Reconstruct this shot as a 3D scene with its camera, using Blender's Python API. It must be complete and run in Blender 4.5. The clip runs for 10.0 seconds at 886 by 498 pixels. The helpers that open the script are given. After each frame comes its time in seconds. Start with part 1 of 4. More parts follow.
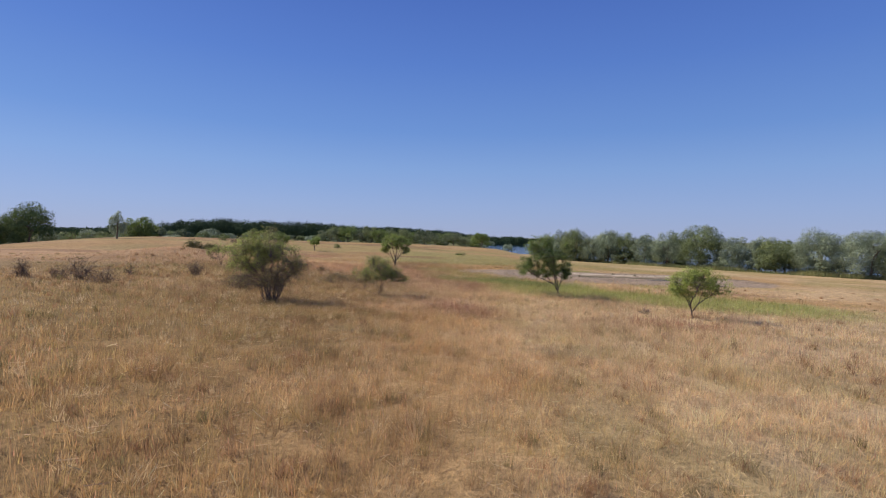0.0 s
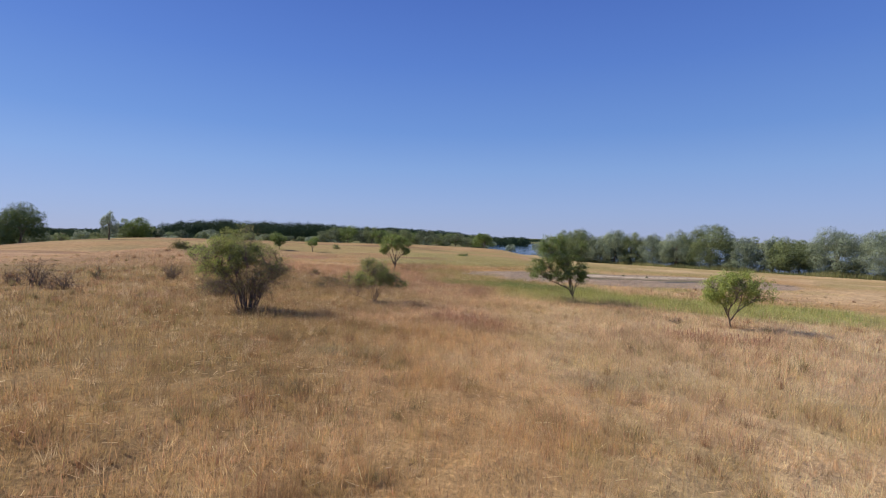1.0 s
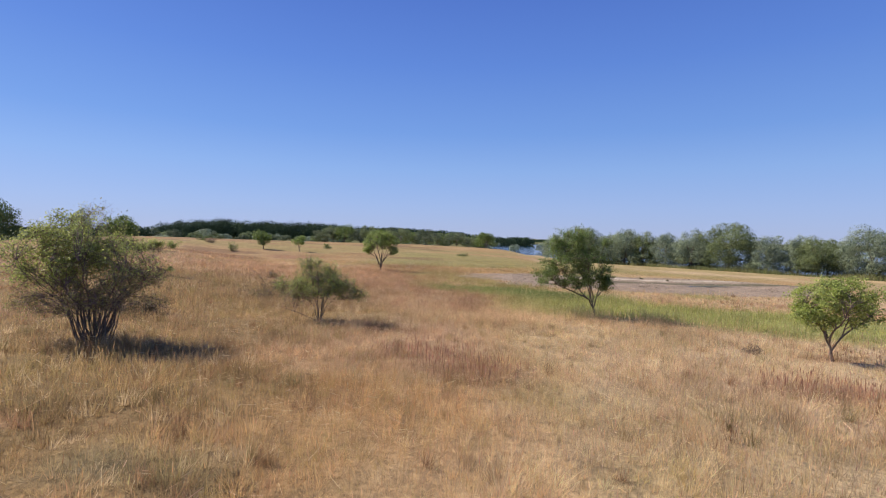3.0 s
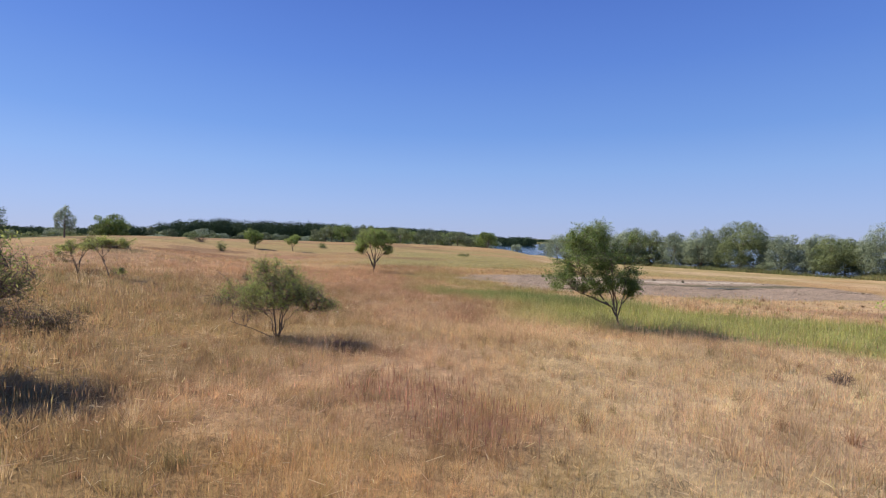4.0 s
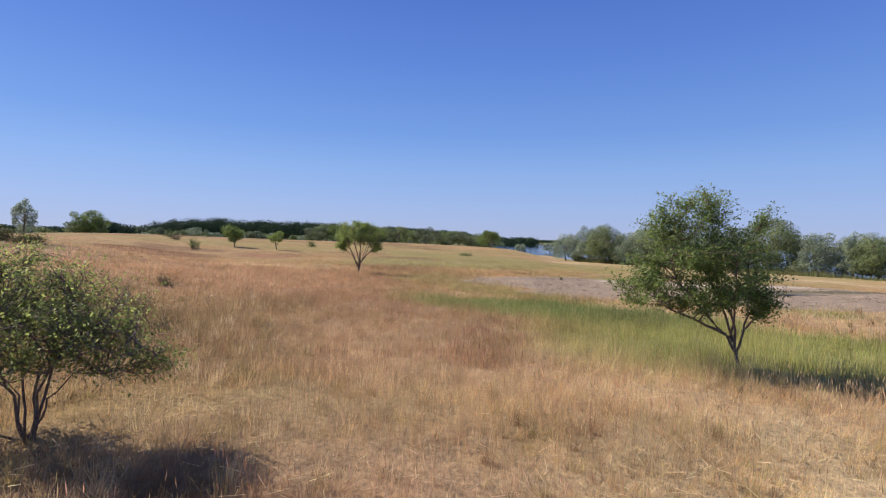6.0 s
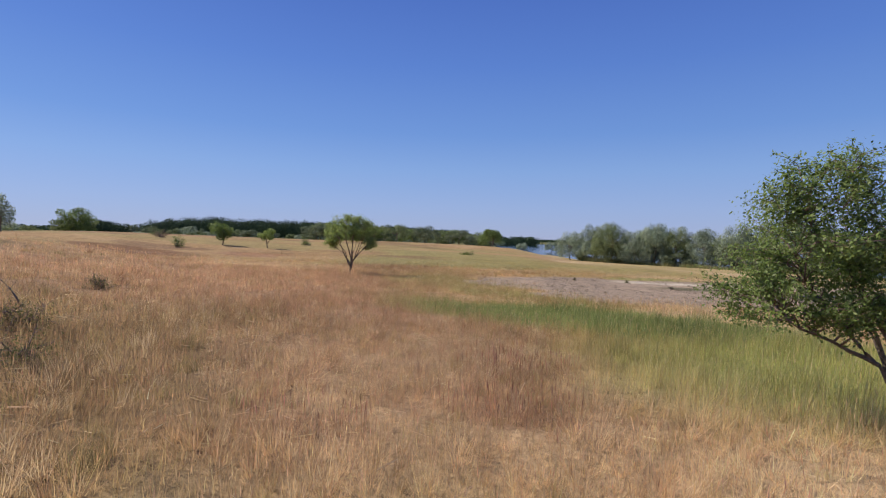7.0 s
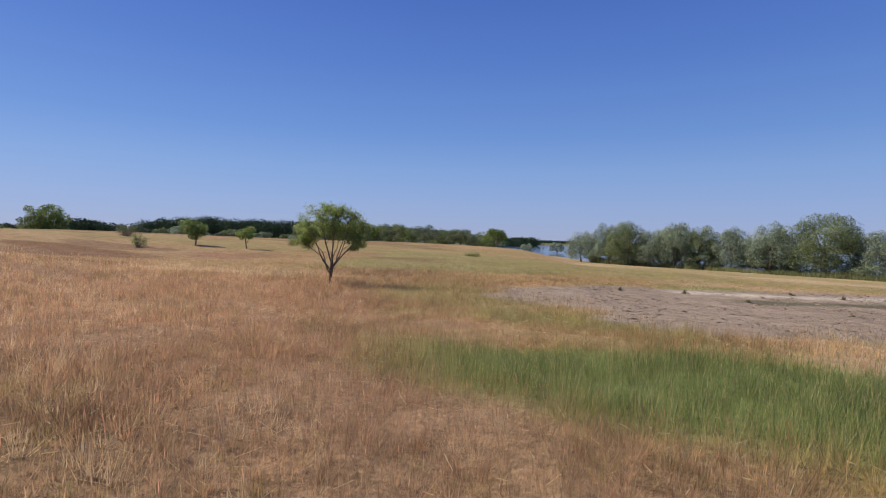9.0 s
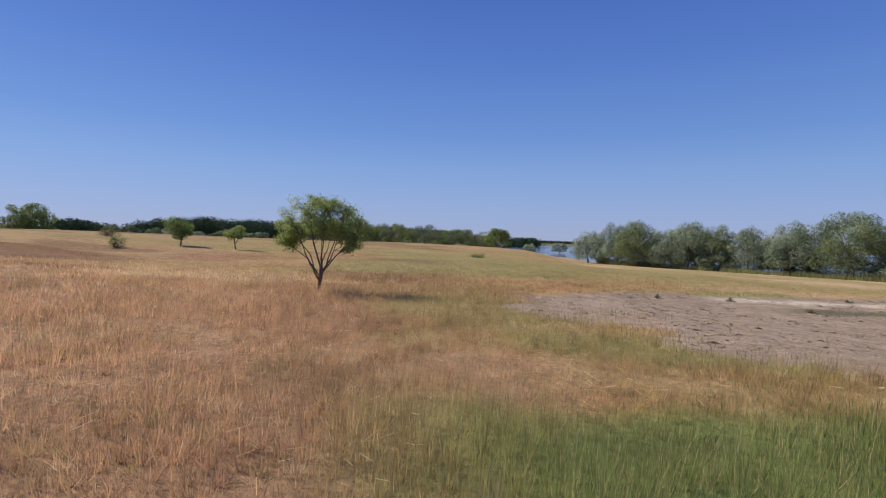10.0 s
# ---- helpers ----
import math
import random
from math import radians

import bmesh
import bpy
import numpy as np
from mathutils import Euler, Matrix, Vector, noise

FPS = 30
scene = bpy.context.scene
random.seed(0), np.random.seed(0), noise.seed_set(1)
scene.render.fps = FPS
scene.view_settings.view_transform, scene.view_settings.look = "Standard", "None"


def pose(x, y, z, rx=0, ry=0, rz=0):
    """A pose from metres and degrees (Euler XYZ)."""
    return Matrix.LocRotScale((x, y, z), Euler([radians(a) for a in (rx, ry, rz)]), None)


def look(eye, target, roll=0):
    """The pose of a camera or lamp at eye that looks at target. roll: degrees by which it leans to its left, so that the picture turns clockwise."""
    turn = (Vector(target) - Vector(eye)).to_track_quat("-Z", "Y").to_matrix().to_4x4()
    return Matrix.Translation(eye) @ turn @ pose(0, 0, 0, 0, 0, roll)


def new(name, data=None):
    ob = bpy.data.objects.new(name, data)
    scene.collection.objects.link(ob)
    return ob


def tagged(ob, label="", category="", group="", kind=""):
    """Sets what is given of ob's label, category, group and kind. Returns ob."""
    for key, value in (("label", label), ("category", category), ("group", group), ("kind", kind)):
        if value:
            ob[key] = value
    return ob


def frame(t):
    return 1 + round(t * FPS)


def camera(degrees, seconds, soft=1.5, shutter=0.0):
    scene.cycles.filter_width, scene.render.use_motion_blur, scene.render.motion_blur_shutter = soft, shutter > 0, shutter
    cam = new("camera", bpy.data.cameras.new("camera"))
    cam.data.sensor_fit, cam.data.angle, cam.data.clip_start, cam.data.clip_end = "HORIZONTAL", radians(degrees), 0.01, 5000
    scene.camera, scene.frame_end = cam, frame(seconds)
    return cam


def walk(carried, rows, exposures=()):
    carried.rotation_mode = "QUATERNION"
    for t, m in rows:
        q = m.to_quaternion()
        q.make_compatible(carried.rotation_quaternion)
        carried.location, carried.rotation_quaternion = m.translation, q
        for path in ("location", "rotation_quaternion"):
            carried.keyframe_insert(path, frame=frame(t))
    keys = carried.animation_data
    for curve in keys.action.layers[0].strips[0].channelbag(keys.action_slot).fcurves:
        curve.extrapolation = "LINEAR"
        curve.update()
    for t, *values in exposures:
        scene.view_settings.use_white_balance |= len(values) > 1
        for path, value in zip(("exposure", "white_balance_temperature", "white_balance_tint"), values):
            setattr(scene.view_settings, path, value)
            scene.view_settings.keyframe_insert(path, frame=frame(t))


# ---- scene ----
cam = camera(83.1, 10.0, 1.15)
METRES, EYE, TILT, LEAN, TURN = 46.0, 3.0, -1.3, 2.5, 0.0
ROWS = [
    (0.0, 0.0, 0.0, 0.0, 0.01, -0.17, -3.74),
    (0.5, -0.002, 0.0371, 0.0001, 0.06, -0.12, -3.71),
    (1.0, -0.0021, 0.0806, 0.0001, 0.2, -0.11, -3.63),
    (1.5, 0.0032, 0.1231, 0.0003, 0.32, -0.12, -3.62),
    (2.0, 0.0127, 0.171, -0.0006, 0.45, -0.11, -3.6),
    (2.5, 0.02, 0.2173, -0.0015, 0.55, -0.09, -3.67),
    (4.0, 0.0302, 0.3617, -0.0035, 0.78, -0.1, -3.69),
    (4.5, 0.0315, 0.4109, -0.0054, 0.83, -0.06, -3.72),
    (5.0, 0.0319, 0.4658, -0.0071, 0.89, -0.07, -3.75),
    (5.5, 0.0314, 0.5186, -0.0093, 0.9, -0.02, -3.79),
    (7.0, 0.0233, 0.6707, -0.0167, 0.76, -0.04, -3.82),
    (7.5, 0.0207, 0.7226, -0.0197, 0.73, -0.0, -3.8),
    (8.0, 0.017, 0.7794, -0.0202, 0.67, -0.0, -3.84),
    (8.5, 0.0115, 0.8316, -0.0186, 0.63, 0.03, -3.89),
    (9.0, 0.0034, 0.8877, -0.0172, 0.57, 0.04, -3.92),
    (9.5, -0.0042, 0.9401, -0.0167, 0.51, 0.06, -3.88),
    (10.0, -0.0117, 0.9948, -0.0169, 0.44, 0.09, -3.89),
]
walk(cam, [(t, pose(0, 0, EYE, TILT, LEAN, TURN) @ pose(METRES * x, METRES * y, METRES * z, 90 + pitch, roll, yaw)) for t, x, y, z, yaw, pitch, roll in ROWS],
     exposures=[(0.0, 0.20), (1.0, 0.25), (2.0, 0.38), (3.0, 0.45), (5.7, 0.46), (7.0, 0.28), (8.0, 0.20), (10.0, 0.20)])

SUN_AZ, SUN_EL = -71.0, 41.0

# ---- world and sun ----
world = bpy.data.worlds.new("world")
scene.world = world
world.use_nodes = True
wn = world.node_tree.nodes
sky = wn.new("ShaderNodeTexSky")
sky.sky_type = "NISHITA"
sky.sun_disc = False
sky.sun_elevation, sky.sun_rotation = radians(SUN_EL), radians(SUN_AZ)
sky.altitude, sky.air_density, sky.dust_density, sky.ozone_density = 100.0, 1.0, 0.1, 5.0
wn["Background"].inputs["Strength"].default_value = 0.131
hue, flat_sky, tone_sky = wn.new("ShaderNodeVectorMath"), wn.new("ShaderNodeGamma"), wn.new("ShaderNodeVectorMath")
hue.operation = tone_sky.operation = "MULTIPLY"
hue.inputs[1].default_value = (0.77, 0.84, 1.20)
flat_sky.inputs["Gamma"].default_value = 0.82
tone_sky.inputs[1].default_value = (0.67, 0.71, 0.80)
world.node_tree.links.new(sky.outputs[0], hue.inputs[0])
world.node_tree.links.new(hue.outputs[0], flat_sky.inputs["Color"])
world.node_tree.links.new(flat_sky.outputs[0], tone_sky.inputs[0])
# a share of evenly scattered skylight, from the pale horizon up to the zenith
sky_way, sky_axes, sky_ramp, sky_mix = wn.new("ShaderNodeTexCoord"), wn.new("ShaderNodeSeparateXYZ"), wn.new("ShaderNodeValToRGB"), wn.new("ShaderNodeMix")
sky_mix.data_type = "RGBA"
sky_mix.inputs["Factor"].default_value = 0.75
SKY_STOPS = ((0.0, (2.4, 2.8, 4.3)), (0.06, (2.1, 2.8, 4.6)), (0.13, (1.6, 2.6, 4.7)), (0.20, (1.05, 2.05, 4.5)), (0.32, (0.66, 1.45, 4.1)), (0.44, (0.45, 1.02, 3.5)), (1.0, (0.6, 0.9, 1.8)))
while len(sky_ramp.color_ramp.elements) < len(SKY_STOPS):
    sky_ramp.color_ramp.elements.new(0.5)
for stop, (z, colour) in zip(sky_ramp.color_ramp.elements, SKY_STOPS):
    stop.position, stop.color = z, (*colour, 1)
world.node_tree.links.new(sky_way.outputs["Generated"], sky_axes.inputs[0])
world.node_tree.links.new(sky_axes.outputs["Z"], sky_ramp.inputs[0])
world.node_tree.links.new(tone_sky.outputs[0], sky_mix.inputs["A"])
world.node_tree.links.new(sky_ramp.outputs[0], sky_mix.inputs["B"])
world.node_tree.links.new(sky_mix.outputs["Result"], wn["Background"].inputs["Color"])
sun_data = bpy.data.lights.new("sun", "SUN")
sun_data.energy, sun_data.angle, sun_data.color = 5.0, radians(0.55), (1.0, 0.90, 0.755)
sun = new("sun", sun_data)
_d = Vector((math.sin(radians(SUN_AZ)) * math.cos(radians(SUN_EL)), math.cos(radians(SUN_AZ)) * math.cos(radians(SUN_EL)), math.sin(radians(SUN_EL))))
sun.matrix_world = look(_d * 60, (0, 0, 0))


# ---- smooth noise on the plan ----
_table = np.random.RandomState(11).rand(256, 256)


def vnoise(x, y, size, seed=0):
    u, v = np.asarray(x, float) / size + seed * 17.31, np.asarray(y, float) / size + seed * 9.73
    i, j = np.floor(u).astype(int), np.floor(v).astype(int)
    a, b = u - i, v - j
    a, b = a * a * (3 - 2 * a), b * b * (3 - 2 * b)
    t = lambda p, q: _table[p % 256, q % 256]
    return (t(i, j) * (1 - a) + t(i + 1, j) * a) * (1 - b) + (t(i, j + 1) * (1 - a) + t(i + 1, j + 1) * a) * b


def fbm(x, y, size, seed=0):
    return (vnoise(x, y, size, seed) + 0.5 * vnoise(x, y, size / 2.1, seed + 3) + 0.25 * vnoise(x, y, size / 4.3, seed + 5)) / 1.75


def smooth(u):
    u = np.clip(u, 0, 1)
    return u * u * (3 - 2 * u)


def shore(x, y):
    """Metres past the lake's shore line."""
    return np.minimum(0.785 * (x - 67) + 0.619 * (y - 133), 2.6 * (x - 37))


def height(x, y):
    """The lie of the land: a meadow that falls to a dry pan and the lake, with a low hill and a ridge."""
    x, y = np.asarray(x, float), np.asarray(y, float)
    g = lambda cx, cy, sx, sy: np.exp(-((x - cx) / sx) ** 2 - ((y - cy) / sy) ** 2)
    z = (-1.177 - 1.68 * np.tanh(x / 40) - 0.00408 * np.minimum(y, 200) + 1.314 * g(-80, 125, 45, 55) + 0.56 * g(-18, 46, 8, 10)
         + 1.195 * g(-8, 182, 45, 35) + 0.62 * g(17, 178, 20, 30) + 0.657 * g(-10, 5, 40, 25) - 0.982 * g(-28, 90, 25, 35) + 0.75 * g(-57, 104, 14, 16) + 0.5 * g(-98, 160, 20, 20) - 1.7 * g(-95, 82, 38, 32) - 0.7 * g(-36, 173, 14, 25) + 1.8 * g(-31, 62, 10, 11) - 4.2 * smooth((-79 - x) / 48) * smooth((y - 50) / 40))
    z = z - 0.28 * smooth(1.6 - 1.6 * np.hypot((x - 26) / 24, (y - 71.5) / 12.5))
    z = z + 0.10 * (fbm(x, y, 5.0, 2) - 0.5)
    s = shore(x, y)
    f = smooth((s + 50) / 50)
    z = z * (1 - f) - 3.9 * f
    f = smooth(s / 14)
    z = z * (1 - f) - 5.6 * f
    f = smooth((y - 205) / 60)
    z = z * (1 - f) + (-2.6 - 2.8 * smooth((x - 5) / 30)) * f
    r = np.hypot(x, y)
    f = smooth((r - 640) / 80)
    z = z * (1 - f) + (-2.5 + 3 * smooth((r - 800) / 900)) * f
    return z


def height_at(x, y):
    return float(height(np.array([x]), np.array([y]))[0])


# ---- plan of the ground cover: colours of dry grass, herbs, sedge and mud ----
STRAW, PALE, RUST, UMBER = (0.58, 0.378, 0.187), (0.74, 0.545, 0.33), (0.56, 0.338, 0.20), (0.44, 0.288, 0.135)
BROWN, OLIVE, GREEN, SEDGE, MUD = (0.45, 0.275, 0.165), (0.43, 0.355, 0.15), (0.37, 0.405, 0.12), (0.205, 0.255, 0.085), (0.385, 0.295, 0.22)
HEATH_AND_SHADE = (0.28, 0.16, 0.10)


def blob(x, y, cx, cy, rx, ry, turn=0.0, soft=0.35, rough=0.5, seed=1):
    c, s = math.cos(radians(turn)), math.sin(radians(turn))
    u, v = ((x - cx) * c + (y - cy) * s) / rx, (-(x - cx) * s + (y - cy) * c) / ry
    return smooth((1 - np.hypot(u, v) + rough * (fbm(x, y, min(rx, ry) * 0.9, seed) - 0.5)) / soft)


def pan(x, y):
    return np.maximum(blob(x, y, 26.0, 70.9, 22.4, 13.0, 11, 0.07, 0.42, 4), np.maximum(blob(x, y, 15.0, 62.2, 10.0, 4.8, 4, 0.1, 0.45, 6), blob(x, y, 7.2, 66.6, 5.6, 3.6, 4, 0.1, 0.4, 9)))


def green_area(x, y):
    a = blob(x, y, 19.5, 41.7, 18.5, 7.4, -10, 0.4, 0.5, 7)
    b = blob(x, y, 6.6, 50.6, 8.4, 4.3, -14, 0.35, 0.6, 8)
    return np.maximum(a, b)


def sedge_area(x, y):
    return blob(x, y, 6.4, 50.6, 8.2, 4.3, -14, 0.4, 0.6, 8)


def weed_area(x, y):
    w = blob(x, y, 11.8, 25.5, 4.4, 1.7, -5, 0.5, 0.9, 12)
    for k, (cx, cy, rx, ry) in enumerate(((1.6, 25.6, 3.0, 1.8), (0.4, 27.6, 2.2, 1.6), (2.6, 41.5, 1.6, 1.2), (16, 31.2, 2.6, 1.0), (30, 52, 7, 2.0), (-1.0, 31.4, 1.2, 0.6), (-0.9, 37.6, 1.2, 0.6), (1.7, 38.8, 1.7, 1.0))):
        w = np.maximum(w, blob(x, y, cx, cy, rx, ry, 0, 0.6, 0.9, 20 + k))
    return w


def cover(x, y):
    """Colour of what grows (or lies bare) at each place, plus some painted hawthorn shadow."""
    x, y = np.asarray(x, float), np.asarray(y, float)
    n1, n2, n3 = fbm(x, y, 9.0, 31), fbm(x, y, 4.0, 32), fbm(x, y, 22.0, 33)
    col = np.zeros((len(x), 3)) + STRAW

    def lay(colour, w):
        col[:] = col * (1 - w[:, None]) + np.array(colour) * w[:, None]
    lay(PALE, 0.45 * smooth((n1 - 0.45) / 0.25))
    side = smooth((x + 1.5 - 0.02 * y + 5 * (n2 - 0.5)) / 7) * smooth((40 - y) / 9)
    lay(PALE, 0.85 * side)
    lay(UMBER, 0.9 * smooth((-x - 0.5 + 0.04 * y + 5 * (n2 - 0.5)) / 6) * smooth((53 - y) / 10) * smooth((n1 + 0.05) / 0.3))
    lay(UMBER, 0.3 * smooth((16 - y) / 7) * smooth((3 - x) / 4))
    lay(RUST, 0.7 * smooth((n3 - 0.42) / 0.2) * smooth((n2 - 0.3) / 0.3) * np.maximum(smooth((-2 - x) / 6), smooth((y - 42) / 8) * smooth((8 - x) / 6)))
    lay(PALE, 0.6 * smooth((x - 7) / 6) * smooth((y - 47) / 5) * smooth((68 - y) / 5))
    lay(RUST, 0.6 * blob(x, y, -8, 54, 14, 20, 0, 0.6, 0.5, 41))
    lay(OLIVE, 0.4 * smooth((fbm(x, y, 6.0, 35) - 0.55) / 0.15))
    lay(OLIVE, 0.75 * smooth((y - 84) / 8) * smooth((x + 22) / 14) * smooth((150 - y) / 30) * smooth((fbm(x, y, 14.0, 36) - 0.3) / 0.25))
    lay(RUST, 0.5 * blob(x, y, 10, 140, 24, 26, 0, 0.6, 0.5, 42))
    s = shore(x, y)
    lay(PALE, 0.8 * smooth((s + 46) / 12) * smooth(fbm(x, y, 10.0, 37) * 2.2 - 0.25))
    lay(OLIVE, 0.6 * smooth((s + 60) / 20) * smooth((fbm(x, y, 13.0, 47) - 0.45) / 0.12))
    lay(OLIVE, 0.8 * smooth((s + 6) / 8))
    hill = smooth((y - 58) / 14) * smooth((2 - x) / 14)
    lay(RUST, 0.65 * hill * smooth((fbm(x, y, 17.0, 48) - 0.46) / 0.12))
    lay(HEATH_AND_SHADE, 0.5 * hill * smooth((fbm(x, y * 1.6, 10.0, 49) - 0.56) / 0.10))
    lay(PALE, 0.4 * hill * smooth((fbm(x, y * 1.6, 12.0, 50) - 0.55) / 0.12))
    lay(UMBER, (0.4 + 0.25 * smooth((-8 - x) / 10)) * smooth((y - 72) / 14) * smooth((26 - x) / 12))
    lay(OLIVE, 0.6 * hill * smooth((fbm(x, y * 1.4, 26.0, 53) - 0.5) / 0.1))
    lay((0.37, 0.33, 0.13), 0.7 * smooth((y - 80) / 10) * smooth((170 - y) / 30) * smooth((x + 16) / 10) * smooth((shore(x, y) * -1 - 40) / 20) * smooth((fbm(x, y * 2.0, 24.0, 54) - 0.42) / 0.1))
    lay(HEATH_AND_SHADE, 0.6 * smooth((y - 56) / 10) * smooth((4 - x) / 10) * smooth((fbm(x, y * 2.4, 20.0, 55) - 0.60) / 0.07))
    lay((0.42, 0.28, 0.175), 0.62 * smooth((6 - x) / 4) * smooth((y - 36) / 4) * smooth((52 - y) / 4))
    lay((0.57, 0.365, 0.235), 0.5 * smooth((4 - x) / 3) * smooth((y - 23.5) / 2) * smooth((35 - y) / 3))
    lay((0.37, 0.255, 0.13), 0.35 * smooth((-x - 0.5 + 3 * (n2 - 0.5)) / 4) * smooth((y - 14) / 3) * smooth((34 - y) / 6))
    lay((0.31, 0.25, 0.12), 0.65 * blob(x, y, -26, 48, 15, 15, 0, 0.8, 0.9, 59))
    lay((0.33, 0.235, 0.115), 0.62 * smooth((-1.5 - x + 4 * (n2 - 0.5)) / 5) * smooth((y - 12) / 5) * smooth((54 - y) / 8))
    lay((0.70, 0.52, 0.325), 0.5 * smooth((x - 3 + 3 * (n2 - 0.5)) / 4) * smooth((y - 14) / 5) * smooth((46 - y) / 5))
    lay((0.49, 0.305, 0.185), 0.6 * smooth((2.5 - x) / 4) * smooth((y - 44) / 5) * smooth((72 - y) / 10))
    lay((0.69, 0.485, 0.315), 0.36 * smooth(1.4 - np.abs(x - 1.0 + 3 * (n2 - 0.5)) / 4.0) * smooth((y - 26) / 4) * smooth((40 - y) / 6))
    lay((0.36, 0.25, 0.145), 0.5 * blob(x, y, -6.0, 38.0, 5.0, 4.5, 0, 0.6, 0.8, 69))
    lay((0.24, 0.20, 0.10), 0.75 * blob(x, y, -28.4, 60.5, 3.4, 2.4, 0, 0.5, 0.8, 70))
    lay(BROWN, 0.75 * weed_area(x, y))
    lay((0.27, 0.24, 0.14), 0.6 * np.maximum(blob(x, y, -3.1, 18.9, 1.5, 1.0, 0, 0.6, 1.0, 56), blob(x, y, 4.2, 17.2, 1.6, 0.7, 0, 0.6, 1.0, 57)))
    lay((0.40, 0.255, 0.175), 0.7 * blob(x, y, -15.3, 29.3, 2.6, 1.2, 0, 0.6, 1.0, 61))
    lay(RUST, 0.8 * blob(x, y, -6.2, 20.0, 0.7, 0.4, 0, 0.6, 1.0, 58))
    # brown weeds, with the sparse hawthorn's cast shadow painted into the colour
    lay(HEATH_AND_SHADE, 0.85 * blob(x, y, -1.0, 31.3, 1.5, 0.8, -10, 0.6, 0.9, 26))
    lay(HEATH_AND_SHADE, 0.8 * np.maximum(blob(x, y, -27, 76, 8, 4.5, 0, 0.7, 0.9, 27), blob(x, y, -37, 90, 11, 7, 0, 0.7, 0.9, 28)))
    lay((0.30, 0.16, 0.085), 0.9 * blob(x, y, -40.5, 93.0, 8.5, 3.8, -8, 0.35, 0.7, 60))
    lay((0.39, 0.30, 0.145), 0.7 * blob(x, y, -52, 86, 10, 11, 0, 0.6, 0.7, 64))
    lay((0.43, 0.24, 0.145), 0.75 * blob(x, y, -25, 97, 7, 6, 0, 0.5, 0.7, 65))
    lay((0.40, 0.34, 0.15), 0.75 * blob(x, y, -3, 96, 15, 12, 0, 0.6, 0.7, 67))
    lay(PALE, 0.6 * blob(x, y, -16, 76, 9, 9, 0, 0.6, 0.8, 68))
    lay((0.38, 0.36, 0.14), 0.6 * blob(x, y, 1.0, 65.5, 5.5, 6.5, 0, 0.6, 0.8, 29))
    lay(GREEN, 0.8 * green_area(x, y))
    lay(SEDGE, 0.85 * sedge_area(x, y))
    rim = blob(x, y, 26.0, 70.9, 23.8, 14.2, 11, 0.09, 0.42, 4) * smooth((30 - x) / 6)
    lay((0.38, 0.37, 0.14), 0.85 * rim * smooth((fbm(x, y, 5.0, 44) - 0.32) / 0.2))
    lay((0.37, 0.36, 0.14), 0.75 * blob(x, y, 4.2, 58.9, 6.5, 2.2, -4, 0.6, 0.9, 45))
    p = pan(x, y)
    lay(MUD, p)
    band = smooth(1 - np.abs(y - 79.8 - 0.12 * (x - 26) - 2.0 * (fbm(x, y, 12, 46) - 0.5)) / 1.6) * smooth((x - 14) / 6)
    lay((0.66, 0.57, 0.45), 0.9 * p * band)
    lay((0.15, 0.14, 0.085), 0.9 * p * smooth(1.5 - 1.5 * np.abs(y - 76.0 - 0.12 * (x - 26)) / 1.7) * smooth((x - 17) / 5))
    far = smooth((y - 200) / 40)
    lay((0.17, 0.18, 0.075), 0.9 * far)
    return col


_px, _py = np.arange(-66.0, 66.01, 0.25), np.arange(2.0, 124.01, 0.25)
_mx, _my = np.meshgrid(_px, _py)
_plan = cover(_mx.ravel(), _my.ravel()).reshape(len(_py), len(_px), 3)


def cover_at(x, y):
    """The plan's colours, read between its grid points."""
    u, v = np.clip((x + 66.0) / 0.25, 0, len(_px) - 1.01), np.clip((y - 2.0) / 0.25, 0, len(_py) - 1.01)
    i, j = u.astype(int), v.astype(int)
    a, b = (u - i)[:, None], (v - j)[:, None]
    return (_plan[j, i] * (1 - a) + _plan[j, i + 1] * a) * (1 - b) + (_plan[j + 1, i] * (1 - a) + _plan[j + 1, i + 1] * a) * b


# ---- materials ----
def node_mat(name):
    m = bpy.data.materials.new(name)
    m.use_nodes = True
    nt = m.node_tree
    return m, nt, nt.nodes, nt.links, nt.nodes["Principled BSDF"]


def noise_node(nt, scale, detail=4.0, rough=0.6, coord="Object"):
    tc, n = nt.nodes.new("ShaderNodeTexCoord"), nt.nodes.new("ShaderNodeTexNoise")
    n.inputs["Scale"].default_value, n.inputs["Detail"].default_value, n.inputs["Roughness"].default_value = scale, detail, rough
    nt.links.new(tc.outputs[coord], n.inputs["Vector"])
    return n


def scaled(nt, colour_socket, fac_socket, lo, hi):
    """Multiplies a colour by lo..hi, following a noise."""
    r = nt.nodes.new("ShaderNodeMapRange")
    r.inputs["From Min"].default_value, r.inputs["From Max"].default_value = 0.3, 0.7
    r.inputs["To Min"].default_value, r.inputs["To Max"].default_value = lo, hi
    nt.links.new(fac_socket, r.inputs["Value"])
    v = nt.nodes.new("ShaderNodeVectorMath")
    v.operation = "SCALE"
    nt.links.new(colour_socket, v.inputs[0])
    nt.links.new(r.outputs[0], v.inputs["Scale"])
    return v.outputs[0]


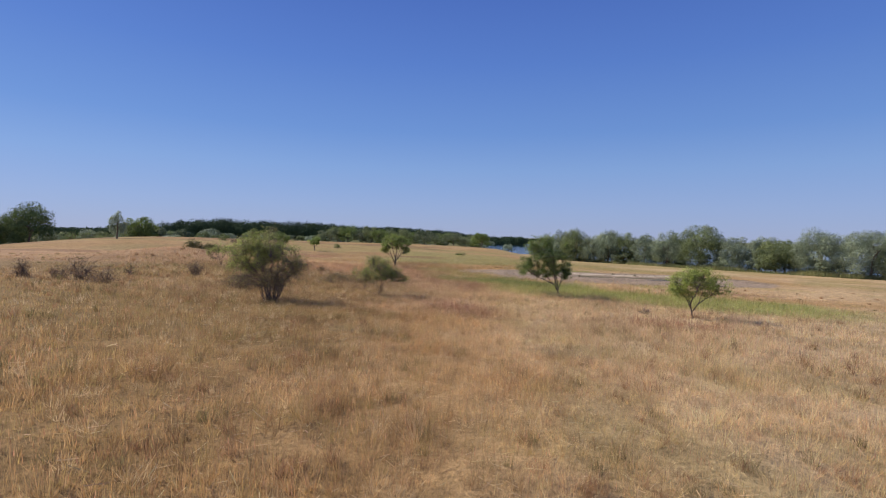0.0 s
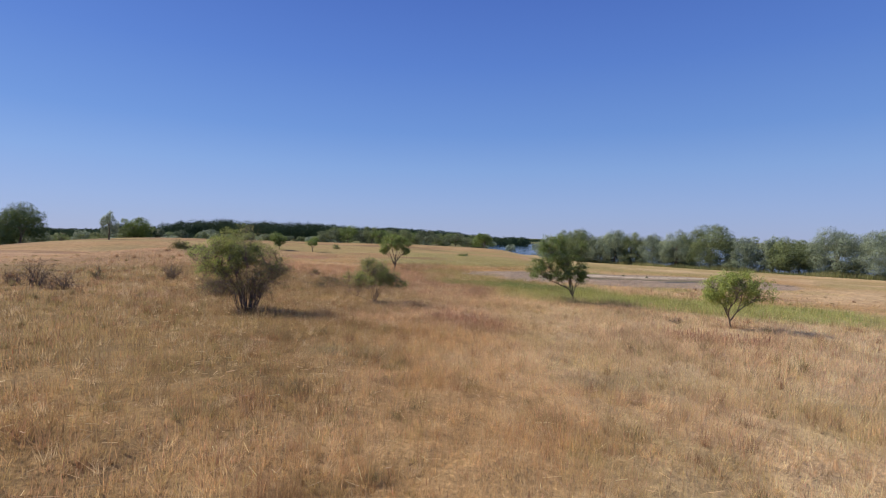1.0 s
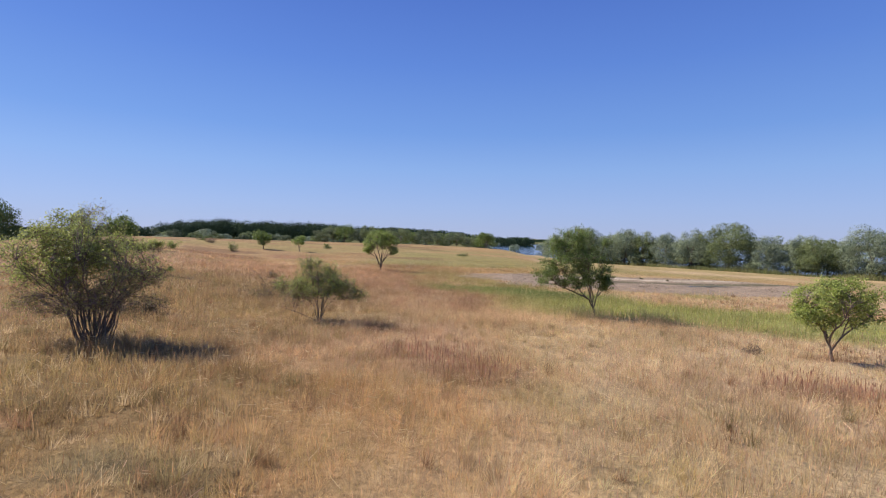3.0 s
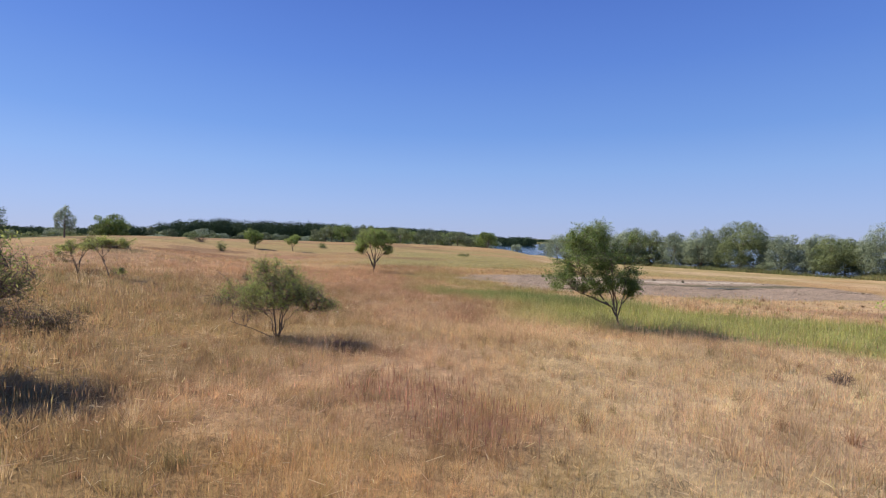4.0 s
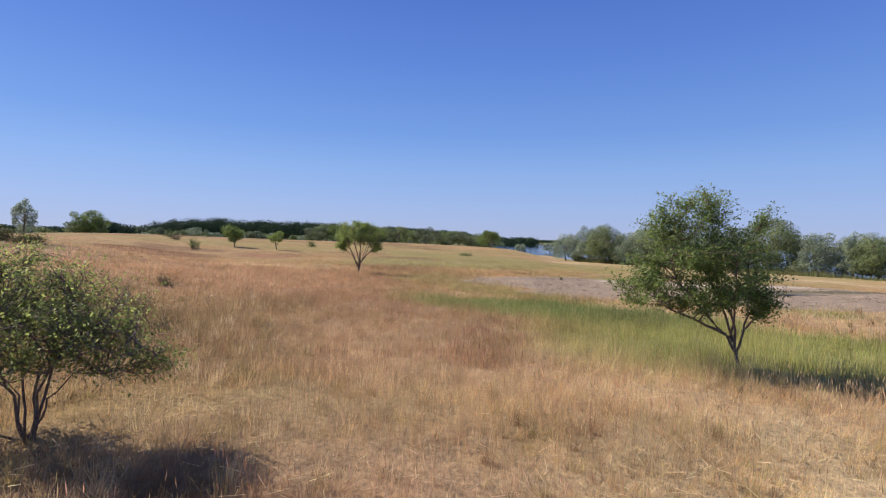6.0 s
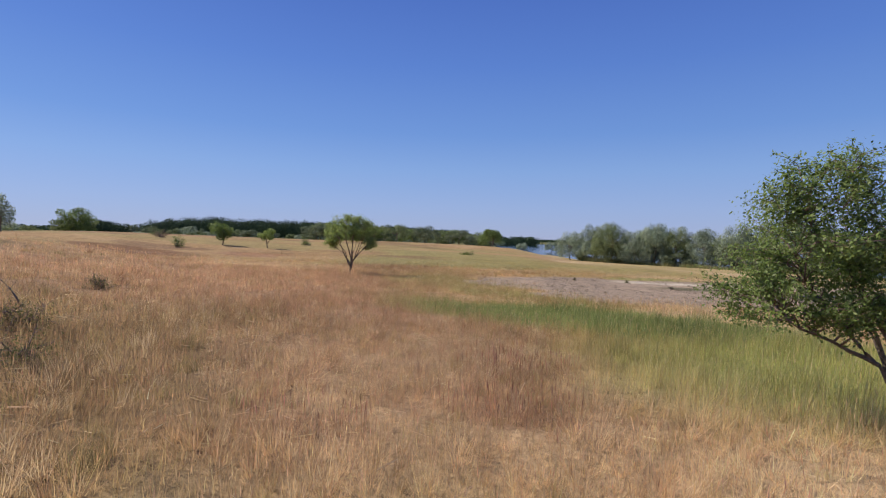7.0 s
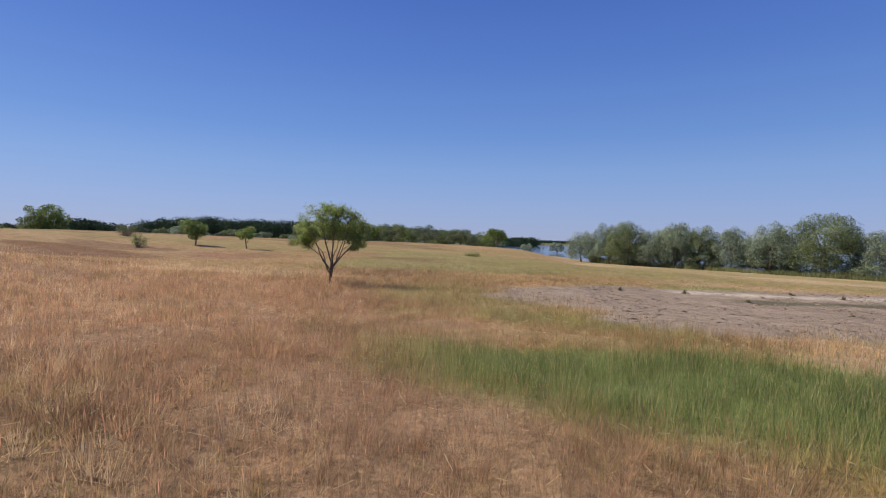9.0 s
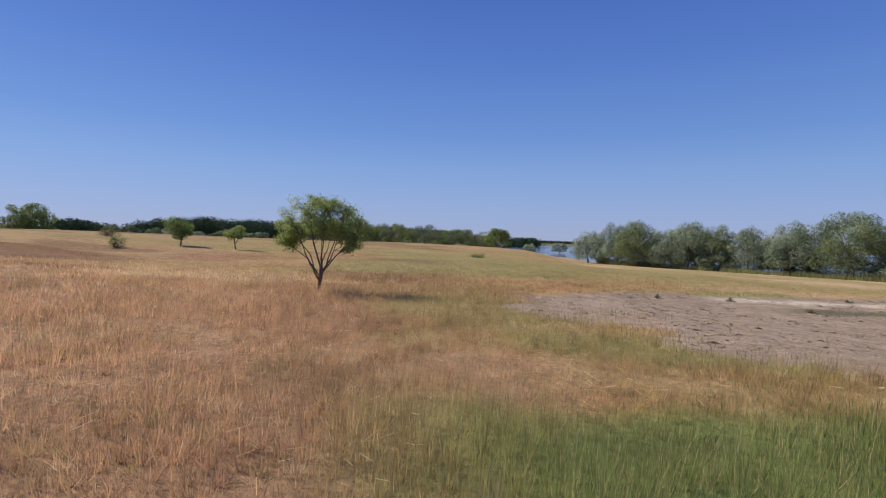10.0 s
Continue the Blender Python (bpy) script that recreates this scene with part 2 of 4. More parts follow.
def thin_mat(name, attribute, ramp=None, through_part=0.35, rough=0.75, gloss=0.2, through_hue=1.0):
    """Leaves and blades: a tint kept on the mesh, some light passing through."""
    m, nt, nodes, links, bsdf = node_mat(name)
    a = nodes.new("ShaderNodeAttribute")
    a.attribute_name = attribute
    colour = a.outputs["Color"]
    if ramp:
        cr = nodes.new("ShaderNodeValToRGB")
        cr.color_ramp.elements[0].color, cr.color_ramp.elements[1].color = (*ramp[0], 1), (*ramp[1], 1)
        links.new(a.outputs["Fac"], cr.inputs[0])
        colour = cr.outputs[0]
    bsdf.inputs["Roughness"].default_value = rough
    bsdf.inputs["Specular IOR Level"].default_value = gloss
    links.new(colour, bsdf.inputs["Base Color"])
    tr, mix = nodes.new("ShaderNodeBsdfTranslucent"), nodes.new("ShaderNodeMixShader")
    hs = nodes.new("ShaderNodeHueSaturation")
    hs.inputs["Saturation"].default_value = through_hue
    links.new(colour, hs.inputs["Color"])
    links.new(hs.outputs[0], tr.inputs["Color"])
    mix.inputs[0].default_value = through_part
    links.new(bsdf.outputs[0], mix.inputs[1])
    links.new(tr.outputs[0], mix.inputs[2])
    links.new(mix.outputs[0], nodes["Material Output"].inputs["Surface"])
    return m


def ground_mat():
    m, nt, nodes, links, bsdf = node_mat("meadow_ground")
    a = nodes.new("ShaderNodeAttribute")
    a.attribute_name = "tint"
    fine, mid, big = noise_node(nt, 9.0, 6.0, 0.7), noise_node(nt, 1.3, 5.0, 0.65), noise_node(nt, 0.16, 4.0, 0.6)
    c = scaled(nt, a.outputs["Color"], fine.outputs[0], 0.5, 1.2)
    c = scaled(nt, c, mid.outputs[0], 0.68, 1.2)
    c = scaled(nt, c, big.outputs[0], 0.88, 1.1)
    links.new(c, bsdf.inputs["Base Color"])
    bsdf.inputs["Roughness"].default_value = 0.95
    bsdf.inputs["Specular IOR Level"].default_value = 0.1
    b1, b2 = nodes.new("ShaderNodeBump"), nodes.new("ShaderNodeBump")
    b1.inputs["Distance"].default_value, b2.inputs["Distance"].default_value = 0.10, 0.25
    b1.inputs["Strength"].default_value, b2.inputs["Strength"].default_value = 0.7, 0.5
    links.new(fine.outputs[0], b1.inputs["Height"])
    links.new(mid.outputs[0], b2.inputs["Height"])
    links.new(b2.outputs[0], b1.inputs["Normal"])
    links.new(b1.outputs[0], bsdf.inputs["Normal"])
    return m


def bark_mat(name, dark, light):
    m, nt, nodes, links, bsdf = node_mat(name)
    n = noise_node(nt, 14.0, 5.0, 0.7)
    cr = nodes.new("ShaderNodeValToRGB")
    cr.color_ramp.elements[0].position, cr.color_ramp.elements[1].position = 0.3, 0.72
    cr.color_ramp.elements[0].color, cr.color_ramp.elements[1].color = (*dark, 1), (*light, 1)
    links.new(n.outputs[0], cr.inputs[0])
    links.new(cr.outputs[0], bsdf.inputs["Base Color"])
    bsdf.inputs["Roughness"].default_value = 0.9
    b = nodes.new("ShaderNodeBump")
    b.inputs["Distance"].default_value = 0.02
    links.new(n.outputs[0], b.inputs["Height"])
    links.new(b.outputs[0], bsdf.inputs["Normal"])
    return m


def water_mat(name, deep, ripple):
    m, nt, nodes, links, bsdf = node_mat(name)
    bsdf.inputs["Base Color"].default_value = (*deep, 1)
    bsdf.inputs["Roughness"].default_value = 0.08
    bsdf.inputs["IOR"].default_value = 1.33
    n = noise_node(nt, 1.1, 4.0, 0.6)
    b = nodes.new("ShaderNodeBump")
    b.inputs["Distance"].default_value, b.inputs["Strength"].default_value = 0.12, ripple
    links.new(n.outputs[0], b.inputs["Height"])
    links.new(b.outputs[0], bsdf.inputs["Normal"])
    return m


GROUND = ground_mat()
BLADE = thin_mat("grass_blade", "tint", None, 0.55, 0.8, 0.1, 0.97)
LEAF = thin_mat("fresh_leaf", "tone", ((0.12, 0.175, 0.045), (0.39, 0.48, 0.145)), 0.58, 0.5, 0.35)
LEAF_YOUNG = thin_mat("young_willow_leaf", "tone", ((0.08, 0.125, 0.035), (0.29, 0.38, 0.11)), 0.52, 0.5, 0.35)
LEAF_MID = thin_mat("green_leaf", "tone", ((0.075, 0.115, 0.03), (0.25, 0.33, 0.095)), 0.45, 0.5, 0.3)
LEAF_HAW = thin_mat("hawthorn_leaf", "tone", ((0.15, 0.185, 0.05), (0.47, 0.51, 0.165)), 0.58, 0.5, 0.3)
LEAF_HAW_DEEP = thin_mat("deep_hawthorn_leaf", "tone", ((0.13, 0.175, 0.05), (0.43, 0.49, 0.155)), 0.62, 0.5, 0.3)
LEAF_RUSTY = thin_mat("rusty_leaf", "tone", ((0.15, 0.14, 0.055), (0.40, 0.36, 0.15)), 0.4, 0.6, 0.2)
LEAF_FAR = thin_mat("far_bush_leaf", "tone", ((0.075, 0.10, 0.055), (0.22, 0.26, 0.15)), 0.3, 0.6, 0.2)
LEAF_LIGHT = thin_mat("light_leaf", "tone", ((0.17, 0.22, 0.05), (0.50, 0.57, 0.16)), 0.45, 0.5, 0.35)
LEAF_DULL = thin_mat("dull_leaf", "tone", ((0.10, 0.13, 0.06), (0.30, 0.355, 0.16)), 0.4, 0.6, 0.25)
LEAF_WILLOW = thin_mat("willow_leaf", "tone", ((0.115, 0.15, 0.10), (0.42, 0.49, 0.345)), 0.42, 0.6, 0.25)
LEAF_DARK = thin_mat("dark_leaf", "tone", ((0.06, 0.095, 0.035), (0.165, 0.225, 0.085)), 0.3, 0.6, 0.2)
LEAF_PINE = thin_mat("wood_leaf", "tone", ((0.025, 0.043, 0.026), (0.072, 0.108, 0.058)), 0.2, 0.8, 0.04)
BARK = bark_mat("bark", (0.075, 0.055, 0.042), (0.24, 0.18, 0.135))
TWIG = bark_mat("twig_bark", (0.10, 0.068, 0.058), (0.28, 0.20, 0.165))
DEAD = bark_mat("dead_wood", (0.10, 0.07, 0.055), (0.27, 0.20, 0.15))
WATER = water_mat("lake_water", (0.012, 0.035, 0.075), 0.5)
PUDDLE = water_mat("pool_water", (0.09, 0.09, 0.055), 0.6)


# ---- mesh helpers ----
def mesh_from(name, verts, faces_flat, sides, material, attr=None, attr_name="", smooth_shade=False):
    """A mesh from arrays; every face has the same number of sides. attr: a value or colour for every vertex."""
    verts, faces_flat = np.asarray(verts, np.float32).reshape(-1, 3), np.asarray(faces_flat, np.int32).ravel()
    me = bpy.data.meshes.new(name)
    nf = len(faces_flat) // sides
    me.vertices.add(len(verts))
    me.vertices.foreach_set("co", verts.ravel())
    me.loops.add(len(faces_flat))
    me.loops.foreach_set("vertex_index", faces_flat)
    me.polygons.add(nf)
    me.polygons.foreach_set("loop_start", np.arange(nf, dtype=np.int32) * sides)
    me.polygons.foreach_set("use_smooth", np.full(nf, smooth_shade))
    if attr is not None:
        attr = np.asarray(attr, np.float32)
        if attr.ndim == 1:
            me.attributes.new(attr_name, "FLOAT", "POINT").data.foreach_set("value", attr)
        else:
            rgba = np.concatenate([attr, np.ones((len(attr), 1), np.float32)], 1)
            me.attributes.new(attr_name, "FLOAT_COLOR", "POINT").data.foreach_set("color", rgba.ravel())
    me.materials.append(material)
    me.update(calc_edges=True)
    return me


def part(name, me, parent, label=""):
    ob = new(name, me)
    ob.parent = parent
    if label:
        ob["label"] = label
    return ob


def thing(name, x, y, label, category, group="", z=None, turn=0.0):
    ob = new(name)
    ob.empty_display_size = 0.3
    ob.matrix_world = pose(x, y, height_at(x, y) - 0.02 if z is None else z, 0, 0, turn)
    return tagged(ob, label, category, group)


class Tubes:
    """Collects tapered tubes of one part."""

    def __init__(self):
        self.v, self.f = [], []

    def add(self, pts, r0, r1, sides=6):
        pts = [Vector(p) for p in pts]
        base, n = len(self.v), len(pts)
        for i, p in enumerate(pts):
            d = (pts[min(i + 1, n - 1)] - pts[max(i - 1, 0)]).normalized()
            a = d.orthogonal().normalized()
            b = d.cross(a)
            r = r0 + (r1 - r0) * i / max(n - 1, 1)
            for k in range(sides):
                w = 2 * math.pi * k / sides
                self.v.append(p + r * (math.cos(w) * a + math.sin(w) * b))
        for i in range(n - 1):
            for k in range(sides):
                k2 = (k + 1) % sides
                self.f += [base + i * sides + k, base + i * sides + k2, base + (i + 1) * sides + k2, base + (i + 1) * sides + k]

    def mesh(self, name, material):
        return mesh_from(name, np.array([tuple(p) for p in self.v]), self.f, 4, material, None, "", True)


def bend(rng, a, b, sag=0.0, jitter=0.06, n=6):
    """A slightly crooked line of points from a to b, bowed upward by sag."""
    a, b = np.array(a, float), np.array(b, float)
    length = np.linalg.norm(b - a)
    out = []
    off = rng.normal(0, jitter * length, 3)
    for i in range(n):
        u = i / (n - 1)
        p = a * (1 - u) + b * u + off * math.sin(math.pi * u) + np.array([0, 0, sag * length * math.sin(math.pi * u)])
        if 0 < i < n - 1:
            p = p + rng.normal(0, jitter * 0.25 * length, 3)
        out.append(p)
    return out


def leaf_mesh(name, rng, centres, length, width, material, tones, outward=None):
    """Leaves as small pointed blades, one face each, at the centres given."""
    n = len(centres)
    nrm = rng.normal(0, 1, (n, 3))
    if outward is not None:
        nrm = nrm + outward
    nrm /= np.linalg.norm(nrm, axis=1)[:, None] + 1e-9
    a = np.cross(nrm, rng.normal(0, 1, (n, 3)))
    a /= np.linalg.norm(a, axis=1)[:, None] + 1e-9
    b = np.cross(nrm, a)
    le, wi = (length * rng.uniform(0.6, 1.3, n))[:, None], (width * rng.uniform(0.6, 1.3, n))[:, None]
    v = np.stack([centres - a * le / 2, centres + b * wi / 2 - a * le * 0.08, centres + a * le / 2, centres - b * wi / 2 - a * le * 0.08], 1)
    return mesh_from(name, v.reshape(-1, 3), np.arange(4 * n), 4, material, np.repeat(tones, 4), "tone")


def in_ball(rng, n, power=0.45):
    d = rng.normal(0, 1, (n, 3))
    d /= np.linalg.norm(d, axis=1)[:, None]
    return d * (rng.rand(n) ** power)[:, None]


# ---- ground, water ----
def grow(start, end, first, factor):
    out, step = [start], first
    while out[-1] < end:
        out.append(out[-1] + step)
        step *= factor
    return out[1:]


inner_x, inner_y = list(np.arange(-40, 50.01, 0.5)), list(np.arange(-4, 112.01, 0.5))
xs = np.array([-v for v in reversed(grow(40, 4200, 0.7, 1.06))] + inner_x + grow(50, 4200, 0.7, 1.06))
ys = np.array([-4 - v for v in reversed(grow(0, 400, 2.0, 1.3))] + inner_y + grow(112, 4600, 0.7, 1.05))
gx, gy = np.meshgrid(xs, ys)
gz = height(gx.ravel(), gy.ravel())
near = (np.abs(gx.ravel()) < 45) & (gy.ravel() < 110)
gz = gz + np.where(near, 0.24 * (fbm(gx.ravel(), gy.ravel(), 1.1, 51) - 0.5) * (1 - 0.3 * pan(gx.ravel(), gy.ravel())), 0)
nx, ny = len(xs), len(ys)
ii, jj = np.meshgrid(np.arange(nx - 1), np.arange(ny - 1))
q = (jj * nx + ii).ravel()
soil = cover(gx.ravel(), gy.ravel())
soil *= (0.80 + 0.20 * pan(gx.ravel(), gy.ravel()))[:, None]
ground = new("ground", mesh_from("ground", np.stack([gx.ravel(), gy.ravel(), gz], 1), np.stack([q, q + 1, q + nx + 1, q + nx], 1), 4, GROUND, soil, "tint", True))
tagged(ground, "dry straw-coloured meadow with green hollows and a bare mud pan", "ground", "", "structure")


def sheet(name, x0, x1, y0, y1, z, material, label):
    me = bpy.data.meshes.new(name)
    bm = bmesh.new()
    bm.faces.new([bm.verts.new(p) for p in ((x0, y0, z), (x1, y0, z), (x1, y1, z), (x0, y1, z))])
    bm.to_mesh(me)
    bm.free()
    me.materials.append(material)
    return tagged(new(name, me), label, "water", "", "structure")


sheet("water", -30, 2500, 60, 2500, -4.05, WATER, "deep blue lake water with small ripples behind the willows")


# ---- grass ----
def axis_distance(x, y):
    """Distance from the open lane up the middle of the meadow."""
    return np.hypot(x - 0.5, y - np.clip(y, 6, 60))


def scatter_grass(rng):
    px, py, pd = [], [], []
    for d0, d1, dens in ((0, 3, 760), (3, 6, 600), (6, 9, 430), (9, 13, 280), (13, 18, 170), (18, 25, 100), (25, 35, 50), (35, 48, 22), (48, 62, 9)):
        x0, x1, y0, y1 = 0.5 - d1, 0.5 + d1, max(6 - d1, 4.0), 60 + d1
        n = int((x1 - x0) * (y1 - y0) * dens)
        x, y = rng.uniform(x0, x1, n), rng.uniform(y0, y1, n)
        d = axis_distance(x, y)
        keep = (d >= d0) & (d < d1) & (np.abs(x) < 0.95 * y + 2)
        px.append(x[keep]), py.append(y[keep]), pd.append(d[keep])
    x, y, d = np.concatenate(px), np.concatenate(py), np.concatenate(pd)
    # gather part of the blades into tufts
    cell = np.where(d < 16, 0.33, 0.62)
    cx, cy = np.floor(x / cell).astype(int), np.floor(y / cell).astype(int)
    lot = lambda p, q: _table[(cx * p + cy * q) % 256, (cx * 7 + cy * p + q) % 256]
    ox, oy = x - (cx + 0.1 + 0.8 * lot(73, 19)) * cell, y - (cy + 0.1 + 0.8 * lot(37, 151)) * cell
    pull = np.where(rng.rand(len(x)) < 0.68, rng.uniform(0.35, 0.85, len(x)), 0.0) * (d < 30)
    x, y = x - ox * pull, y - oy * pull
    fan_way = np.arctan2(oy, ox) + rng.normal(0, 0.75, len(x))
    bare = pan(x, y)
    keep = (rng.rand(len(x)) > bare * 1.05) & (shore(x, y) < 3)
    thin = smooth((fbm(x, y, 1.6, 63) - 0.36) / 0.16)
    keep &= rng.rand(len(x)) < 0.62 + 0.38 * thin
    return [v[keep] for v in (x, y, d, fan_way, lot(101, 57), lot(29, 83), lot(61, 113))]


def grass_mesh(name, rng, x, y, d, colour, tall, lean=0.35, way=None, rank=None):
    n = len(x)
    z = height(x, y) - 0.03
    clump = 0.6 * fbm(x, y, 1.1, 65) + 0.4 * fbm(x, y, 4.5, 66)
    rank = rng.rand(n) if rank is None else rank
    h = tall * (0.3 + 2.2 * np.maximum(clump - 0.22, 0.02)) * (0.68 + 0.64 * rank) * rng.uniform(0.55, 1.3, n) * (1 - 0.68 * smooth((d - 13) / 36))
    w = (0.0047 + 0.00082 * d) * rng.uniform(0.7, 1.3, n)
    ang = rng.uniform(0, 2 * math.pi, n)
    side = np.stack([np.cos(ang), np.sin(ang), np.zeros(n)], 1) * (w / 2)[:, None]
    la = rng.uniform(0, 2 * math.pi, n) if way is None else way
    ll = h * lean * np.abs(rng.normal(0, 0.8, n))
    flat_lying = rng.rand(n) < 0.24
    ll = np.where(flat_lying, rng.uniform(0.12, 0.35, n), ll)
    h = np.where(flat_lying, rng.uniform(0.03, 0.10, n), h)
    base = np.stack([x, y, z], 1)
    tip = base + np.stack([np.cos(la) * ll + 0.06 * h, np.sin(la) * ll, h], 1)
    v = np.stack([base - side, base + side, tip], 1)
    return mesh_from(name, v.reshape(-1, 3), np.arange(3 * n), 3, BLADE, np.repeat(colour, 3, 0), "tint")


def vary(rng, colour, amount):
    n = len(colour)
    k = np.exp(rng.normal(0, amount, (n, 1)))
    return np.clip(colour * k * (1 + rng.normal(0, 0.05, (n, 3))), 0.01, 0.85)


rng = np.random.RandomState(5)
bx, by, bd, b_way, b_rank, b_tone, b_kind = scatter_grass(rng)
b_green = green_area(bx, by)
is_green = rng.rand(len(bx)) < b_green * 0.95
tuft_tone = 1 + 0.5 * (b_tone - 0.5) + 0.8 * (fbm(bx, by, 2.2, 92) - 0.5)
tuft_tone = 1 + (tuft_tone - 1) * (1 - 0.45 * smooth((bd - 14) / 25))
bc = vary(rng, cover_at(bx, by) * tuft_tone[:, None], 0.12)
stray = (rng.rand(len(bx)) < 0.16 * b_green)[:, None]
bc = np.where(stray, vary(rng, np.tile((0.58, 0.47, 0.24), (len(bx), 1)), 0.15), bc)
for lo, hi, colour, share in ((0.0, 0.10, (0.25, 0.17, 0.09), 0.65), (0.10, 0.22, (0.40, 0.33, 0.13), 0.5), (0.84, 0.93, (0.80, 0.63, 0.40), 0.55), (0.93, 1.0, (0.46, 0.26, 0.16), 0.5)):
    pick = (share * ((b_kind >= lo) & (b_kind < hi)) * (1 - b_green) * (1 - 0.6 * smooth((bd - 18) / 25)))[:, None]
    bc = bc * (1 - pick) + np.array(colour) * pick
m = ~is_green
tagged(new("dry_grass", grass_mesh("dry_grass", rng, bx[m], by[m], bd[m], bc[m], 0.325, 0.78, b_way[m], b_rank[m])), "straw-yellow dry grass standing over the meadow", "grass", "", "stuff")
m = is_green
tagged(new("green_grass", grass_mesh("green_grass", rng, bx[m], by[m], bd[m], bc[m], 0.48, 0.35, b_way[m], b_rank[m])), "fresh green sedge and grass in the damp hollow", "grass", "", "stuff")


def fallen_straw(rng, n):
    """Broken pale stalks that lie across the tufts."""
    x, y = rng.uniform(-14, 14, n), rng.uniform(6, 62, n)
    d = axis_distance(x, y)
    keep = (d < 13) & (rng.rand(n) < np.exp(-d / 7)) & (np.abs(x) < 0.95 * y + 1) & (pan(x, y) < 0.1) & (green_area(x, y) < 0.4) & (rng.rand(n) < 0.25 + smooth((fbm(x, y, 3.0, 94) - 0.42) / 0.15))
    x, y, d = x[keep], y[keep], d[keep]
    n = len(x)
    a, le = rng.uniform(0, 2 * math.pi, n), rng.uniform(0.08, 0.30, n)
    way = np.stack([np.cos(a), np.sin(a), rng.normal(0.12, 0.22, n)], 1) * le[:, None]
    side = np.stack([-np.sin(a), np.cos(a), rng.normal(0, 0.5, n)], 1) * (0.003 + 0.0004 * d)[:, None]
    mid = np.stack([x, y, height(x, y) + rng.uniform(0.06, 0.2, n)], 1)
    v = np.stack([mid - way / 2 - side, mid - way / 2 + side, mid + way / 2 + side, mid + way / 2 - side], 1)
    colour = vary(rng, np.tile((0.70, 0.54, 0.335), (n, 1)), 0.14)
    return mesh_from("fallen_straw", v.reshape(-1, 3), np.arange(4 * n), 4, BLADE, np.repeat(colour, 4, 0), "tint")


tagged(new("fallen_straw", fallen_straw(np.random.RandomState(15), 26000)), "broken pale stalks lying across the dry grass", "straw", "", "stuff")


def tussocks(rng, n):
    """Darker, denser tufts that stand singly in the meadow."""
    y = 7 + 58 * rng.rand(n) ** 1.3
    x = rng.uniform(-1, 1, n) * (0.9 * y + 1)
    keep = (pan(x, y) < 0.05) & (green_area(x, y) < 0.2) & (rng.rand(n) < 0.35 + 0.65 * smooth((2 - x) / 6)) & (rng.rand(n) < 0.3 + smooth((fbm(x, y, 5.0, 97) - 0.4) / 0.2))
    x, y = x[keep], y[keep]
    n, per = len(x), 80
    rad = np.repeat(rng.uniform(0.06, 0.20, n), per)
    tone = rng.uniform(0.55, 0.95, (n, 1)) * np.where(rng.rand(n, 1) < 0.5, np.array([[0.36, 0.29, 0.14]]), np.array([[0.44, 0.26, 0.145]]))
    bx2, by2 = np.repeat(x, per) + rng.normal(0, 0.6, n * per) * rad, np.repeat(y, per) + rng.normal(0, 0.6, n * per) * rad
    # larger tufts along the left of the lane
    for tx, ty, spread in ((-2.9, 36.2, 0.30), (-3.8, 40.0, 0.26), (-2.2, 38.3, 0.2), (-5.2, 37.4, 0.34), (-4.6, 41.6, 0.3), (-6.1, 18.6, 0.3), (-3.3, 14.6, 0.32), (-1.6, 17.3, 0.26), (0.6, 15.8, 0.24), (-4.6, 21.7, 0.34), (-2.4, 23.4, 0.26)):
        bx2, by2 = np.append(bx2, tx + rng.normal(0, 0.5, 260) * spread), np.append(by2, ty + rng.normal(0, 0.5, 260) * spread)
        tone = np.concatenate([tone, np.tile(np.array([[0.27, 0.215, 0.105]]) * rng.uniform(0.8, 1.15), (260 // per + 1, 1))])
    hue = np.concatenate([np.repeat(tone[:n], per, 0), np.repeat(tone[n::260 // per + 1], 260, 0)])
    return grass_mesh("tussocks", rng, bx2, by2, axis_distance(bx2, by2), vary(rng, hue, 0.16), 0.34, 0.55)


tagged(new("tussocks", tussocks(np.random.RandomState(8), 1500)), "darker brown and olive tussocks scattered through the grass", "grass", "", "stuff")


